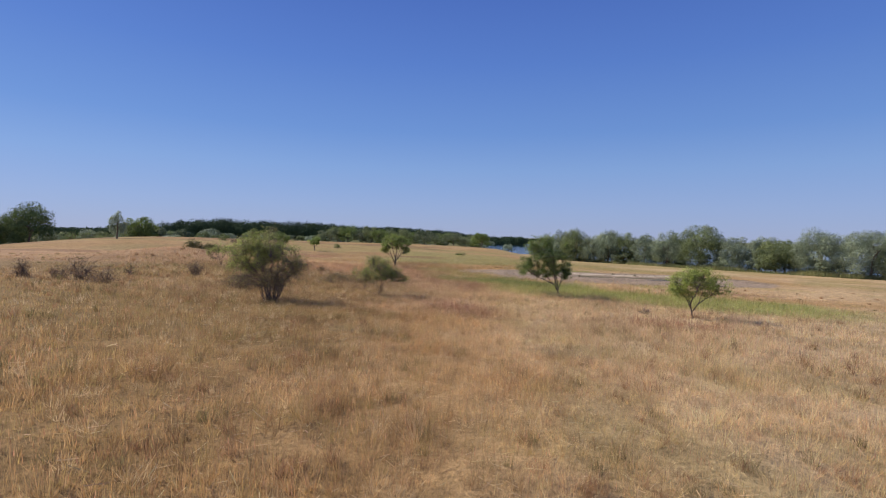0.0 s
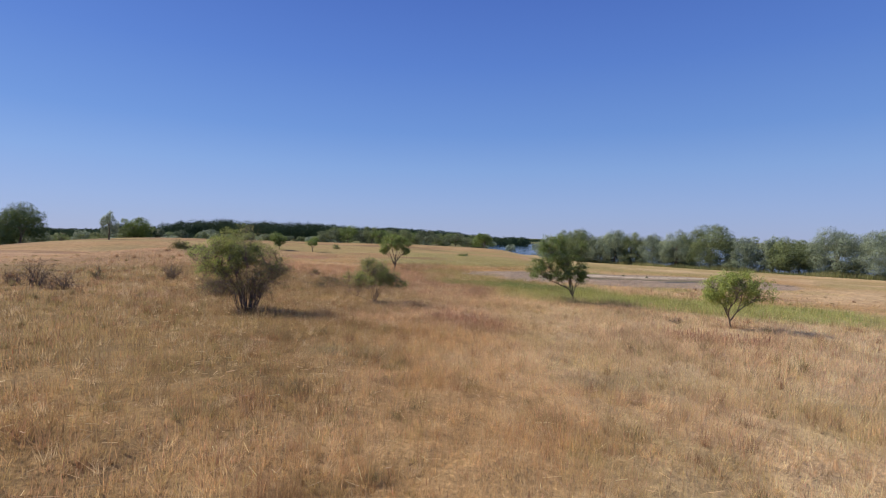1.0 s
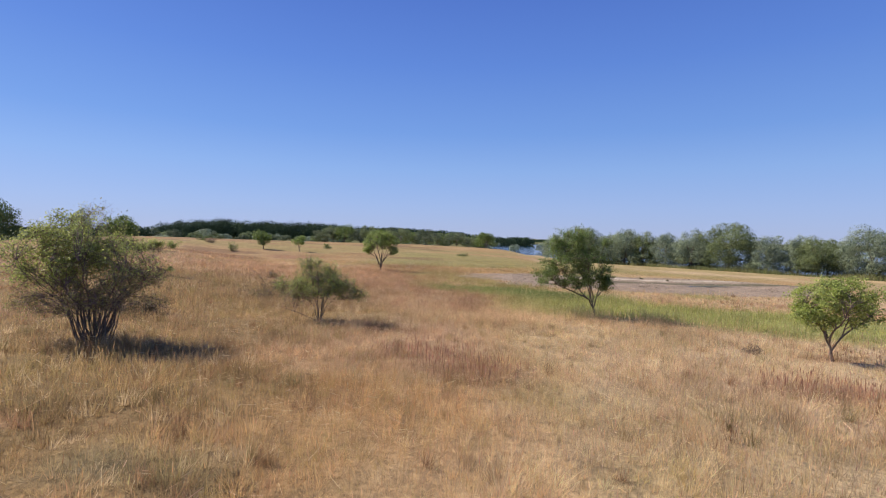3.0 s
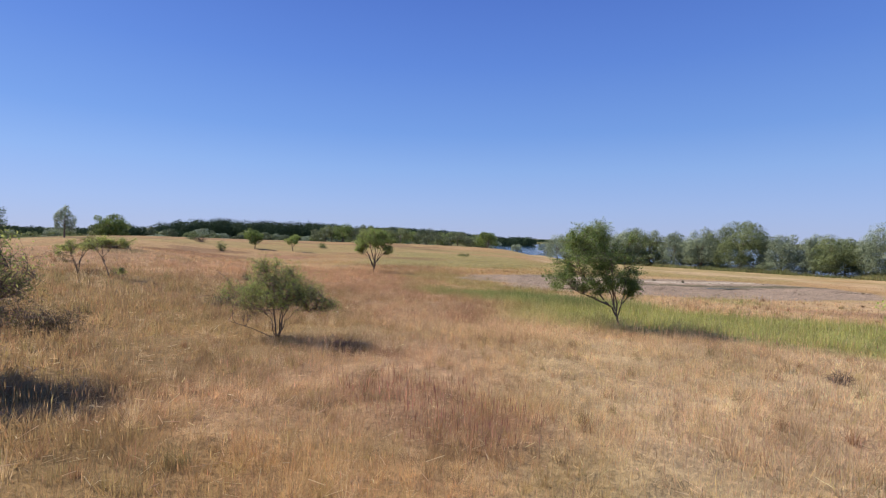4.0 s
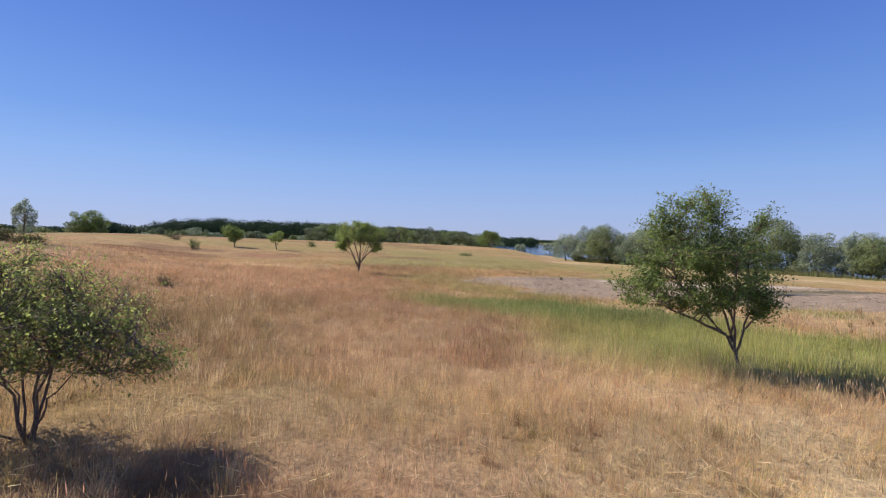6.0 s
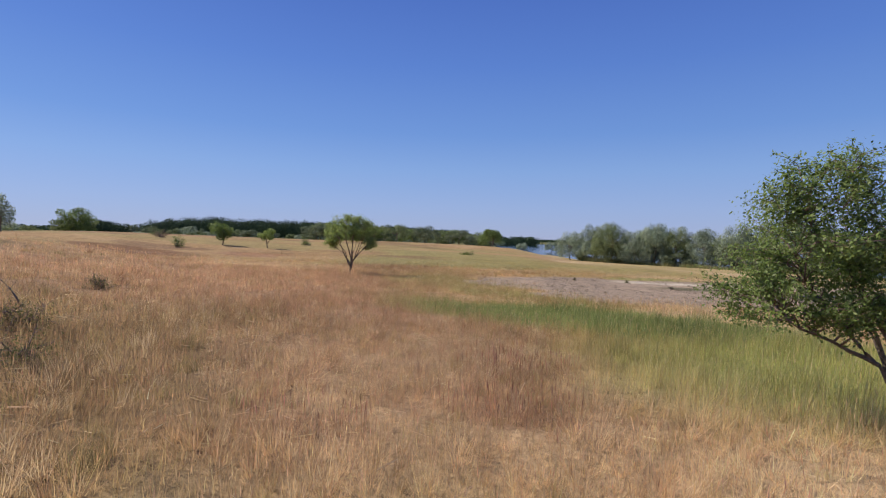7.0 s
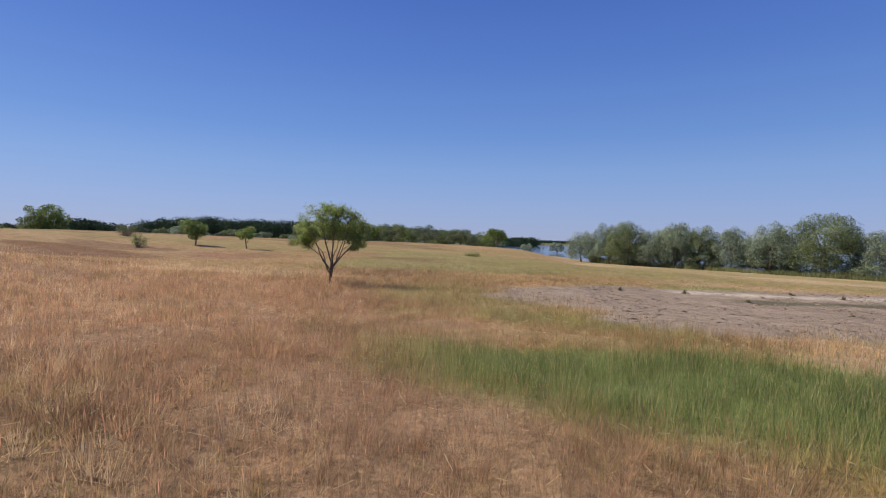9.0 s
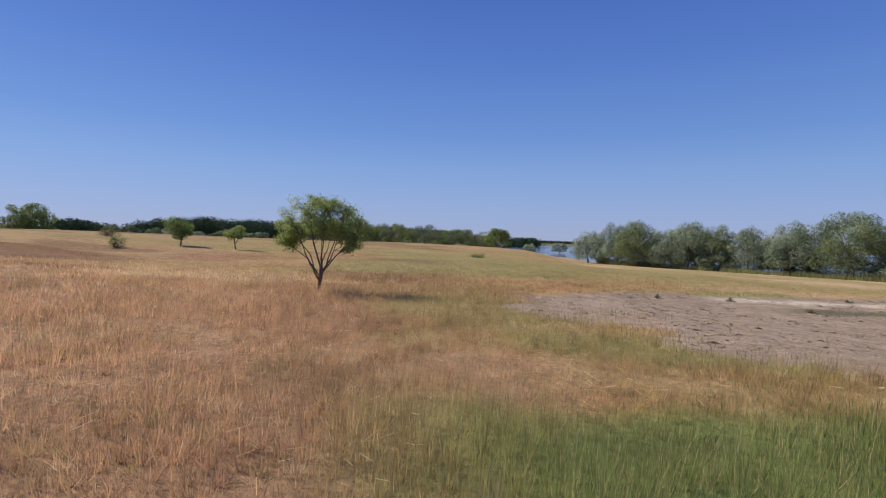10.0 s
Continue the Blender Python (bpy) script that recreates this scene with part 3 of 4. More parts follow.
def seed_stems(rng, n_try):
    x, y = rng.uniform(-28, 30, n_try), rng.uniform(5, 78, n_try)
    d = axis_distance(x, y)
    keep = (rng.rand(n_try) < np.exp(-d / 12)) & (np.abs(x) < 0.95 * y + 2) & (pan(x, y) < 0.2) & (rng.rand(n_try) < 0.25 + 0.75 * smooth((fbm(x, y, 2.6, 71) - 0.42) / 0.15))
    x, y, d = x[keep], y[keep], d[keep]
    n = len(x)
    z = height(x, y) - 0.02
    h = rng.uniform(0.38, 0.72, n)
    w = 0.004 + 0.0007 * d
    ang, la = rng.uniform(0, 2 * math.pi, n), rng.uniform(0, 2 * math.pi, n)
    side = np.stack([np.cos(ang), np.sin(ang), np.zeros(n)], 1)
    base = np.stack([x, y, z], 1)
    ax = np.stack([np.cos(la) * h * 0.13, np.sin(la) * h * 0.13, h], 1)
    top, neck = base + ax, base + 0.74 * ax
    mid = base + 0.84 * ax
    hw = (0.004 + 0.0005 * d)[:, None]
    v = np.stack([base - side * w[:, None] / 2, base + side * w[:, None] / 2, neck, neck, mid + side * hw, top, neck, top, mid - side * hw], 1)
    weeds = weed_area(x, y)
    stem = vary(rng, cover_at(x, y), 0.13)
    head = stem * np.array((0.95, 0.90, 0.88)) * (1 - weeds[:, None]) + np.array((0.33, 0.17, 0.115)) * weeds[:, None]
    head = vary(rng, head, 0.12)
    g = green_area(x, y)[:, None] * 0.6
    head = head * (1 - g) + stem * g
    colour = np.concatenate([np.repeat(stem[:, None], 3, 1), np.repeat(head[:, None], 6, 1)], 1)
    return mesh_from("seed_stems", v.reshape(-1, 3), np.arange(9 * n), 3, BLADE, colour.reshape(-1, 3), "tint")


tagged(new("seed_stems", seed_stems(rng, 220000)), "thin dry grass stems with rusty seed heads", "grass", "", "stuff")


def shore_reeds(rng, n):
    """A broken fringe of reeds and sedge under the shore willows."""
    along, s = rng.uniform(-50, 62, n), rng.uniform(-7, 2.5, n)
    x, y = 67 + 0.619 * along + 0.785 * s, 133 - 0.785 * along + 0.619 * s
    keep = (rng.rand(n) < smooth((fbm(x, y, 9.0, 85) - 0.34) / 0.12)) & (x > 36)
    x, y = x[keep], y[keep]
    n = len(x)
    h = rng.uniform(0.5, 1.0, n) * (0.5 + 1.5 * fbm(x, y, 5.0, 86))
    a, la = rng.uniform(0, 2 * math.pi, n), rng.uniform(0, 2 * math.pi, n)
    side = np.stack([np.cos(a), np.sin(a), np.zeros(n)], 1) * rng.uniform(0.03, 0.07, n)[:, None]
    base = np.stack([x, y, np.maximum(height(x, y), -4.3) - 0.03], 1)
    tip = base + np.stack([np.cos(la) * 0.25 * h, np.sin(la) * 0.25 * h, h], 1)
    tone = fbm(x, y, 7.0, 87)[:, None]
    colour = vary(rng, np.array([[0.16, 0.20, 0.09]]) * (1 - tone) + np.array([[0.42, 0.40, 0.20]]) * tone, 0.18)
    return mesh_from("shore_reeds", np.stack([base - side, base + side, tip], 1).reshape(-1, 3), np.arange(3 * n), 3, BLADE, np.repeat(colour, 3, 0), "tint")


tagged(new("shore_reeds", shore_reeds(np.random.RandomState(21), 36000)), "broken fringe of green reeds and sedge along the lake shore", "reeds", "", "stuff")


# ---- trees and shrubs that stand close ----
def near_tree(name, x, y, label, category, stems, lobes, clumps, leaves, leaf_size, material, seed, clump_r=0.45, twigs=7, stem_r=0.07, droop=0.0, bark=BARK, group=""):
    """stems: lines of points from the foot up; lobes: (x, y, z, rx, ry, rz, weight) of the crown, from the foot."""
    rng = np.random.RandomState(seed)
    top = thing(name, x, y, label, category, group)
    trunk = None
    pool, pool_r = [], []
    for k, s in enumerate(stems):
        tb = Tubes()
        pts, r = [], stem_r * (1 if k == 0 else rng.uniform(0.55, 0.85))
        for i in range(len(s) - 1):
            seg = bend(rng, s[i], s[i + 1], 0, 0.05, 5)
            pts += seg if i == 0 else seg[1:]
        tb.add(pts, r, r * 0.28, 8)
        if k == 0:
            tb.add([np.array(pts[0]) - [0, 0, 0.12], np.array(pts[0]) + [0, 0, 0.03], pts[1]], r * 1.6, r * 1.02, 8)
        part("trunk" if k == 0 else "limb", tb.mesh("trunk" if k == 0 else "limb", bark), top)
        for i in range(max(2, len(pts) // 3), len(pts)):
            pool.append(pts[i])
            pool_r.append(r * (1 - 0.72 * i / len(pts)))
    pool = np.array(pool)
    w = np.array([l[6] for l in lobes], float)
    which = rng.choice(len(lobes), clumps, p=w / w.sum())
    L = np.array([l[:6] for l in lobes], float)
    cc = L[which, :3] + in_ball(rng, clumps, 0.42) * L[which, 3:6] * np.where(rng.rand(clumps) < 0.2, rng.uniform(1.1, 1.4, clumps), 1.0)[:, None]
    pts_all = []
    full = np.array([l[7] if len(l) > 7 else 1.0 for l in lobes])[which]
    per = np.maximum(rng.poisson(leaves / clumps * full), 6)
    mid = cc.mean(0)
    for c, n in zip(cc, per):
        dist = np.linalg.norm(pool - c, axis=1) + 0.9 * np.maximum(pool[:, 2] - c[2] + 0.25, 0)
        k = int(np.argmin(dist + rng.uniform(0, 0.35, len(dist))))
        line = bend(rng, pool[k], c, 0.10 - droop, 0.07, 5)
        one = Tubes()
        one.add(line, min(0.022, pool_r[k] * 0.7) + 0.004, 0.005, 4)
        r = clump_r * rng.uniform(0.6, 1.3)
        sprays = []
        for _ in range(twigs):
            e = in_ball(rng, 1, 0.3)[0] * r * 1.2
            e[2] = e[2] * 0.8 - droop * r * (0.4 + rng.rand())
            tw = bend(rng, line[2 + rng.randint(3)], c + e, 0.08 + 0.3 * droop, 0.08, 4)
            one.add(tw, 0.0042, 0.0018, 3)
            sprays.append(tw)
        part("branch", one.mesh("branch", TWIG), top)
        # leaves sit along the twigs, and a few loose among them
        sprays = np.array(sprays)
        pick, u = rng.randint(0, twigs, n), rng.uniform(0.5, 2.98, n)
        i = u.astype(int)
        on_twig = sprays[pick, i] * (1 - (u - i))[:, None] + sprays[pick, i + 1] * (u - i)[:, None] + rng.normal(0, 0.6 * leaf_size, (n, 3))
        loose = c + in_ball(rng, n, 0.55) * r * np.array([1, 1, 0.75])
        pts_all.append(np.where((rng.rand(n) < 0.4)[:, None], loose, on_twig))
    P = np.concatenate(pts_all)
    out = P - mid
    out /= np.linalg.norm(out, axis=1)[:, None] + 1e-6
    P[:, 2] = np.maximum(P[:, 2], 0.12)
    tones = np.clip(np.repeat(rng.normal(0.5, 0.14, clumps), per) + rng.normal(0, 0.18, len(P)), 0, 1)
    dry = np.repeat(full < 0.6, per)
    aim = out * 0.9 + np.array([-0.2, 0.1, 0.7])
    part("crown", leaf_mesh("crown", rng, P[~dry], leaf_size, leaf_size * 0.5, material, tones[~dry], aim[~dry]), top)
    if dry.any():
        part("dry_foliage", leaf_mesh("dry_foliage", rng, P[dry], leaf_size, leaf_size * 0.5, LEAF_RUSTY, tones[dry], aim[dry]), top, "brownish thinning leaves")
    return top


def fan(rng, n, spread, tall, start=0.1):
    """Stems that rise from one foot and lean apart."""
    out = []
    for k in range(n):
        a = 2 * math.pi * (k + rng.uniform(-0.3, 0.3)) / n
        r = spread * rng.uniform(0.5, 1.0)
        d = np.array([math.cos(a), math.sin(a), 0])
        out.append([tuple(d * start * rng.rand()), tuple(d * r * 0.35 + [0, 0, tall * 0.45]), tuple(d * r + [0, 0, tall * rng.uniform(0.8, 1.0)])])
    return out


r0 = np.random.RandomState(3)
near_tree("hawthorn_bush", -9.05, 26.4, "large green hawthorn bush with bare purple-brown lower stems", "bush", fan(r0, 40, 2.0, 2.4, 0.5),
          [(-0.95, 0, 2.6, 1.25, 1.4, 0.8, 3.6), (0.1, 0, 2.7, 0.9, 1.1, 0.7, 2.0), (-1.7, 0.2, 2.0, 0.6, 1.1, 0.5, 1.3, 0.8), (-0.4, 0, 3.4, 0.65, 0.7, 0.35, 0.8), (0.0, 0, 3.75, 0.3, 0.3, 0.25, 0.2, 0.5), (1.05, -0.1, 2.25, 0.7, 1.1, 0.65, 1.5, 0.6), (1.45, -0.1, 1.75, 0.4, 0.9, 0.45, 0.7, 0.45),
           (-0.9, 0, 1.3, 1.5, 1.3, 0.5, 1.4, 0.35), (0.4, -0.3, 1.15, 1.2, 1.2, 0.55, 1.4, 0.3), (0.2, -0.8, 1.8, 0.9, 0.6, 0.5, 0.8, 0.5)],
          290, 33000, 0.072, LEAF_HAW, 101, 0.46, 11, 0.03)
near_tree("sparse_hawthorn", -4.15, 32.55, "thin-crowned hawthorn with several splayed stems in dry grass", "small tree",
          [[(0, 0, 0), (0.08, 0, 0.6), (0.25, 0.1, 1.3), (0.5, 0.1, 2.0)], [(-0.05, 0, 0), (-0.1, 0.05, 0.6), (-0.3, 0.1, 1.5), (-0.4, 0, 2.5)], [(0, 0.05, 0), (-0.2, 0.1, 0.6), (-0.8, 0.2, 1.2), (-1.4, 0.1, 1.45)],
           [(0.05, 0, 0), (0.2, -0.1, 0.7), (0.5, -0.2, 1.3), (1.1, -0.2, 1.65), (1.75, -0.2, 1.3)], [(0, -0.05, 0), (0, -0.2, 0.7), (0.1, -0.6, 1.5), (0.1, -0.9, 1.9)], [(0.04, 0.03, 0), (0.12, 0.2, 0.8), (0.2, 0.7, 1.6), (0.2, 0.9, 2.0)], [(-0.1, 0, 0.05), (-0.6, -0.1, 0.28), (-1.5, -0.2, 0.6)],
           [(0, 0, 0.1), (0.25, 0.0, 0.6), (0.6, 0.0, 0.95), (1.3, 0.1, 1.05)]],
          [(-0.1, 0, 1.9, 0.95, 1.0, 0.45, 3.0), (-0.25, 0, 2.15, 0.6, 0.7, 0.3, 1.2), (1.05, -0.1, 1.45, 0.5, 0.7, 0.3, 1.2), (-0.4, 0, 2.4, 0.45, 0.5, 0.25, 1.0), (-1.05, 0.1, 1.5, 0.75, 0.9, 0.42, 1.9), (0.65, 0, 1.75, 0.7, 0.9, 0.45, 2.6), (1.5, -0.1, 1.2, 0.45, 0.7, 0.28, 1.0), (0.1, -0.2, 1.3, 1.1, 0.9, 0.32, 1.9), (-0.8, 0, 1.1, 0.7, 0.7, 0.22, 0.6, 0.5)],
          230, 16500, 0.054, LEAF_HAW_DEEP, 102, 0.34, 9, 0.026, 0.3)
near_tree("round_tree", -6.72, 69.7, "round-crowned small tree with forked stems in dry grass", "tree",
          [[(0, 0, 0), (0.02, 0, 0.8), (-0.15, 0, 1.8), (-0.4, 0, 2.9), (-0.5, 0, 3.8)], [(0.05, 0, 0.35), (0.3, 0, 1.3), (0.65, 0.1, 2.4), (0.9, 0.1, 3.5)], [(0, 0.05, 0.5), (-0.4, 0.2, 1.4), (-1.0, 0.3, 2.3), (-1.5, 0.3, 2.9)], [(0.05, -0.05, 0.4), (0.2, -0.4, 1.5), (0.3, -0.9, 2.8)],
           [(0, 0.05, 0.6), (0.1, 0.5, 1.8), (0.2, 1.0, 2.9)], [(0.1, 0, 0.9), (0.7, 0, 1.7), (1.4, 0.1, 2.5), (1.8, 0.1, 3.0)], [(-0.05, 0, 0.8), (-0.7, -0.1, 1.7), (-1.5, -0.2, 2.3)], [(0.05, 0, 1.0), (0.15, -0.1, 2.2), (0.1, 0, 3.6)], [(0.1, -0.1, 0.7), (0.6, -0.5, 1.6), (1.0, -0.9, 2.6)], [(-0.05, -0.1, 0.7), (-0.4, -0.6, 1.6), (-0.7, -1.0, 2.7)]],
          [(0, 0, 3.75, 1.6, 1.5, 0.65, 3.6), (-1.3, 0, 3.1, 0.85, 1.2, 0.65, 2.1), (1.25, 0, 3.3, 0.95, 1.2, 0.7, 2.1), (-0.4, 0, 4.3, 1.0, 1.0, 0.28, 0.9), (0.7, 0, 4.2, 0.7, 0.8, 0.25, 0.5), (-1.6, 0, 2.4, 0.5, 0.8, 0.4, 1.2), (1.5, 0, 2.4, 0.55, 0.8, 0.45, 1.3), (0, 0.7, 3.0, 1.2, 0.8, 0.5, 0.9), (0.3, -0.9, 3.1, 0.9, 0.5, 0.4, 0.6)],
          180, 24000, 0.09, LEAF, 103, 0.38, 7, 0.066)
near_tree("willow_tree", 9.35, 40.1, "leaning young willow with a loose green crown in fresh grass", "tree",
          [[(0, 0, 0), (-0.1, 0, 0.5), (-0.35, 0, 0.95), (-0.9, 0, 1.5), (-1.5, 0, 2.2), (-2.0, 0, 3.0)], [(-0.15, 0, 0.6), (-0.2, 0.1, 1.5), (-0.7, 0.2, 2.9), (-1.0, 0.1, 4.5)], [(-0.1, 0, 0.5), (0.1, 0, 1.3), (0.3, 0.1, 2.4), (0.55, 0, 4.2)],
           [(-0.4, 0, 1.0), (-1.4, -0.2, 1.45), (-2.4, -0.3, 2.0)], [(-0.3, 0, 0.9), (-0.6, -0.7, 2.0), (-0.8, -1.1, 3.2)], [(-0.2, 0, 0.8), (-0.2, 0.8, 1.9), (-0.5, 1.2, 3.1)], [(0.05, 0, 1.1), (0.5, 0, 1.6), (0.8, 0, 2.2)], [(-0.2, 0, 0.9), (-0.6, 0.1, 2.0), (-1.5, 0.1, 3.2), (-1.9, 0, 4.0)]],
          [(-1.45, 0, 3.35, 1.55, 1.4, 1.1, 6.3), (-2.65, 0, 2.5, 0.8, 1.0, 0.65, 2.2), (0.0, 0, 2.75, 0.9, 1.1, 1.0, 2.3), (-1.2, 0, 4.5, 0.95, 0.8, 0.5, 1.6), (-2.2, 0, 3.9, 0.55, 0.6, 0.6, 1.1), (0.65, 0, 4.1, 0.28, 0.3, 0.5, 0.4, 0.65), (0.45, 0, 2.0, 0.6, 0.8, 0.5, 1.5), (-1.1, -0.2, 2.0, 1.0, 0.8, 0.4, 2.0, 0.7), (-3.0, 0, 2.05, 0.4, 0.6, 0.35, 0.5)],
          230, 36000, 0.078, LEAF_YOUNG, 104, 0.43, 8, 0.054)
near_tree("flat_hawthorn", -20.1, 45.1, "small flat-topped hawthorn on several thin stems on the slope", "small tree",
          [[(0, 0, 0), (0.1, 0, 0.7), (0.5, 0, 1.3), (0.9, 0, 1.6)], [(0, 0, 0), (-0.1, 0, 0.6), (-0.4, 0.1, 1.1), (-0.9, 0.1, 1.4)], [(0, 0.05, 0), (0.05, 0.2, 0.8), (0.1, 0.4, 1.6)], [(0.05, 0, 0), (0, -0.3, 0.8), (0.1, -0.6, 1.4)]],
          [(0, 0, 1.65, 0.8, 0.9, 0.3, 3), (0.85, 0, 1.6, 0.6, 0.7, 0.25, 1.5), (-0.8, 0, 1.35, 0.5, 0.7, 0.25, 1.3), (-1.0, 0, 0.8, 0.35, 0.5, 0.3, 0.5, 0.5)],
          60, 5200, 0.065, LEAF_HAW, 106, 0.25, 7, 0.03, 0.15)
near_tree("flat_hawthorn", -17.1, 43.5, "leaning hawthorn with a thin flat crown on one bent stem", "small tree",
          [[(0, 0, 0), (-0.2, 0, 0.6), (-0.45, 0, 1.2), (-0.5, 0, 1.9)], [(-0.45, 0, 1.1), (0.0, 0, 1.6), (0.7, 0, 1.9)], [(-0.3, 0, 0.9), (-0.8, 0.1, 1.5), (-1.2, 0.1, 1.9)], [(0.05, 0, 0), (0.4, 0, 0.35), (0.7, 0, 0.55)]],
          [(-0.5, 0, 2.0, 0.7, 0.8, 0.25, 2.4), (0.5, 0, 1.95, 0.65, 0.7, 0.2, 1.6), (-1.1, 0, 1.85, 0.4, 0.5, 0.2, 0.8), (1.2, 0, 1.85, 0.3, 0.4, 0.12, 0.3), (0.55, 0, 0.45, 0.35, 0.4, 0.25, 0.9)],
          52, 4300, 0.065, LEAF_HAW, 107, 0.23, 7, 0.03, 0.15)
near_tree("umbrella_tree", 15.6, 31.0, "small bright green tree with a flat crown and forked crooked stem", "small tree",
          [[(0, 0, 0), (-0.1, 0, 0.55), (-0.35, 0, 1.1), (-0.85, 0, 1.7), (-1.2, 0, 2.2)], [(-0.05, 0, 0.45), (0.3, 0, 0.95), (0.55, 0, 1.6), (0.5, 0, 2.5)], [(0.25, 0, 0.9), (0.9, 0.1, 1.3), (1.5, 0.1, 1.9)], [(-0.2, 0, 0.9), (-0.1, 0.5, 1.7), (-0.1, 0.9, 2.4)], [(-0.15, 0, 0.7), (-0.2, -0.6, 1.5), (-0.2, -1.0, 2.2)]],
          [(-0.5, 0, 2.5, 0.9, 1.1, 0.55, 3), (0.6, 0, 2.45, 1.0, 1.1, 0.6, 3), (1.5, 0, 1.9, 0.6, 0.9, 0.4, 1.5), (-1.05, 0, 1.9, 0.5, 0.8, 0.5, 1.6), (-0.5, 0, 1.55, 0.4, 0.6, 0.35, 0.7), (0.5, 0, 1.85, 0.6, 0.7, 0.35, 1.0), (0.1, 0, 2.9, 0.8, 0.9, 0.25, 1)],
          120, 15500, 0.09, LEAF_LIGHT, 105, 0.34, 6, 0.055)


# ---- trees farther off ----
def far_tree(name, x, y, label, category, wide, tall, foot, material, seed, n_leaf=2200, leaf=0.42, lobes_n=14, flat=1.0, group="", z=None, trunk_r=None, shape="round"):
    """foot: height at which the crown begins."""
    rng = np.random.RandomState(seed)
    top = thing(name, x, y, label, category, group, z)
    tr = trunk_r or 0.028 * tall
    ch = tall - foot
    tb = Tubes()
    line = bend(rng, (0, 0, -0.1), (rng.normal(0, 0.05 * wide), rng.normal(0, 0.05 * wide), foot + 0.55 * ch), 0, 0.04, 7)
    tb.add(line, tr, tr * 0.4, 7)
    part("trunk", tb.mesh("trunk", BARK), top)
    lob = []
    for k in range(lobes_n):
        if shape == "dome":
            zc = 1 - 1.85 * (k + 0.5) / lobes_n
            a, rr = 2.4 * k + rng.uniform(-0.7, 0.7), rng.uniform(0.22, 0.48)
            s, hc = 1 - 0.85 * rr + rng.normal(0, 0.09), math.sqrt(1 - zc * zc)
            hc = max(hc, 0.9) if zc < -0.1 else hc
            lob.append((hc * math.cos(a) * s * wide / 2, hc * math.sin(a) * s * wide / 2, foot + ch * (0.5 + 0.5 * zc * s if zc > 0 else 0.14 + 0.36 * (1 + zc)), wide / 2 * rr, wide / 2 * rr, ch / 2 * rr * 0.95))
        else:
            d = in_ball(rng, 1, 0.35)[0]
            rr = rng.uniform(0.24, 0.38)
            lob.append((d[0] * wide * 0.33, d[1] * wide * 0.33, foot + ch * (0.5 + 0.33 * d[2]), wide * rr * 0.62, wide * rr * 0.62, ch * rr * 0.62 * flat))
        l = lob[-1]
        if k < 9:
            limb = Tubes()
            limb.add(bend(rng, line[2 + rng.randint(4)], l[:3], 0.05, 0.06, 5), tr * 0.35, tr * 0.08, 5)
            part("limb", limb.mesh("limb", BARK), top)
    L = np.array(lob)
    w = L[:, 3] * L[:, 5]
    which = rng.choice(len(L), n_leaf, p=w / w.sum())
    unit = in_ball(rng, n_leaf, 0.2)
    lump = 0.92 + 0.15 * np.sin(unit[:, 0] * 5.1 + which) * np.sin(unit[:, 1] * 4.3 + 2 * which) + 0.08 * np.sin(unit[:, 2] * 6.7 + 3 * which)
    unit = unit * lump[:, None]
    P = L[which, :3] + unit * L[which, 3:6]
    P[:, 2] = np.maximum(P[:, 2], 0.1)
    tone = np.clip(0.5 + 0.5 * (rng.rand(len(L))[which] - 0.5) + rng.normal(0, 0.15, n_leaf), 0, 1)
    part("crown", leaf_mesh("crown", rng, P, leaf, leaf * 0.62, material, tone, unit * (3.2 if shape == "dome" else 1.8) + np.array([-0.1, 0, 0.3])), top)
    return top


far_tree("meadow_tree", -36.2, 112, "dark green round tree with a short forked trunk on dry grass", "tree", 4.8, 4.0, 0.8, LEAF_MID, 201, 2600, 0.24, 16, 1.1)
far_tree("meadow_tree", -28.9, 112.3, "small yellow-green tree with a thin trunk on dry grass", "tree", 3.3, 3.5, 1.0, LEAF, 202, 1600, 0.22, 12, 1.0)
far_tree("meadow_tree", 13.5, 180, "dark spreading tree alone on the end of the ridge", "tree", 6.6, 5.8, 0.9, LEAF_MID, 203, 2400, 0.34, 16, 1.1)
far_tree("slim_birch", -73.7, 112.7, "slender grey-green tree with a tufted top on the hill", "tree", 3.8, 6.4, 0.2, LEAF_WILLOW, 204, 3600, 0.24, 18, 1.1, shape="dome")
far_tree("hill_pine", -109.0, 131, "tall dark bushy pine standing at the hill's edge", "tree", 12.5, 11.9, 0.0, LEAF_DARK, 205, 11000, 0.40, 34, 1.0, shape="dome")
far_tree("hill_pine", -114.5, 129, "second dark pine beside the tall one", "tree", 10.0, 9.2, 0.0, LEAF_DARK, 206, 6500, 0.42, 26, 1.0, shape="dome")
far_tree("hill_oak", -97, 160, "broad dark green round tree on the hill top", "tree", 8.9, 7.7, 0.0, LEAF_MID, 207, 8000, 0.34, 22, 1.1, shape="dome")

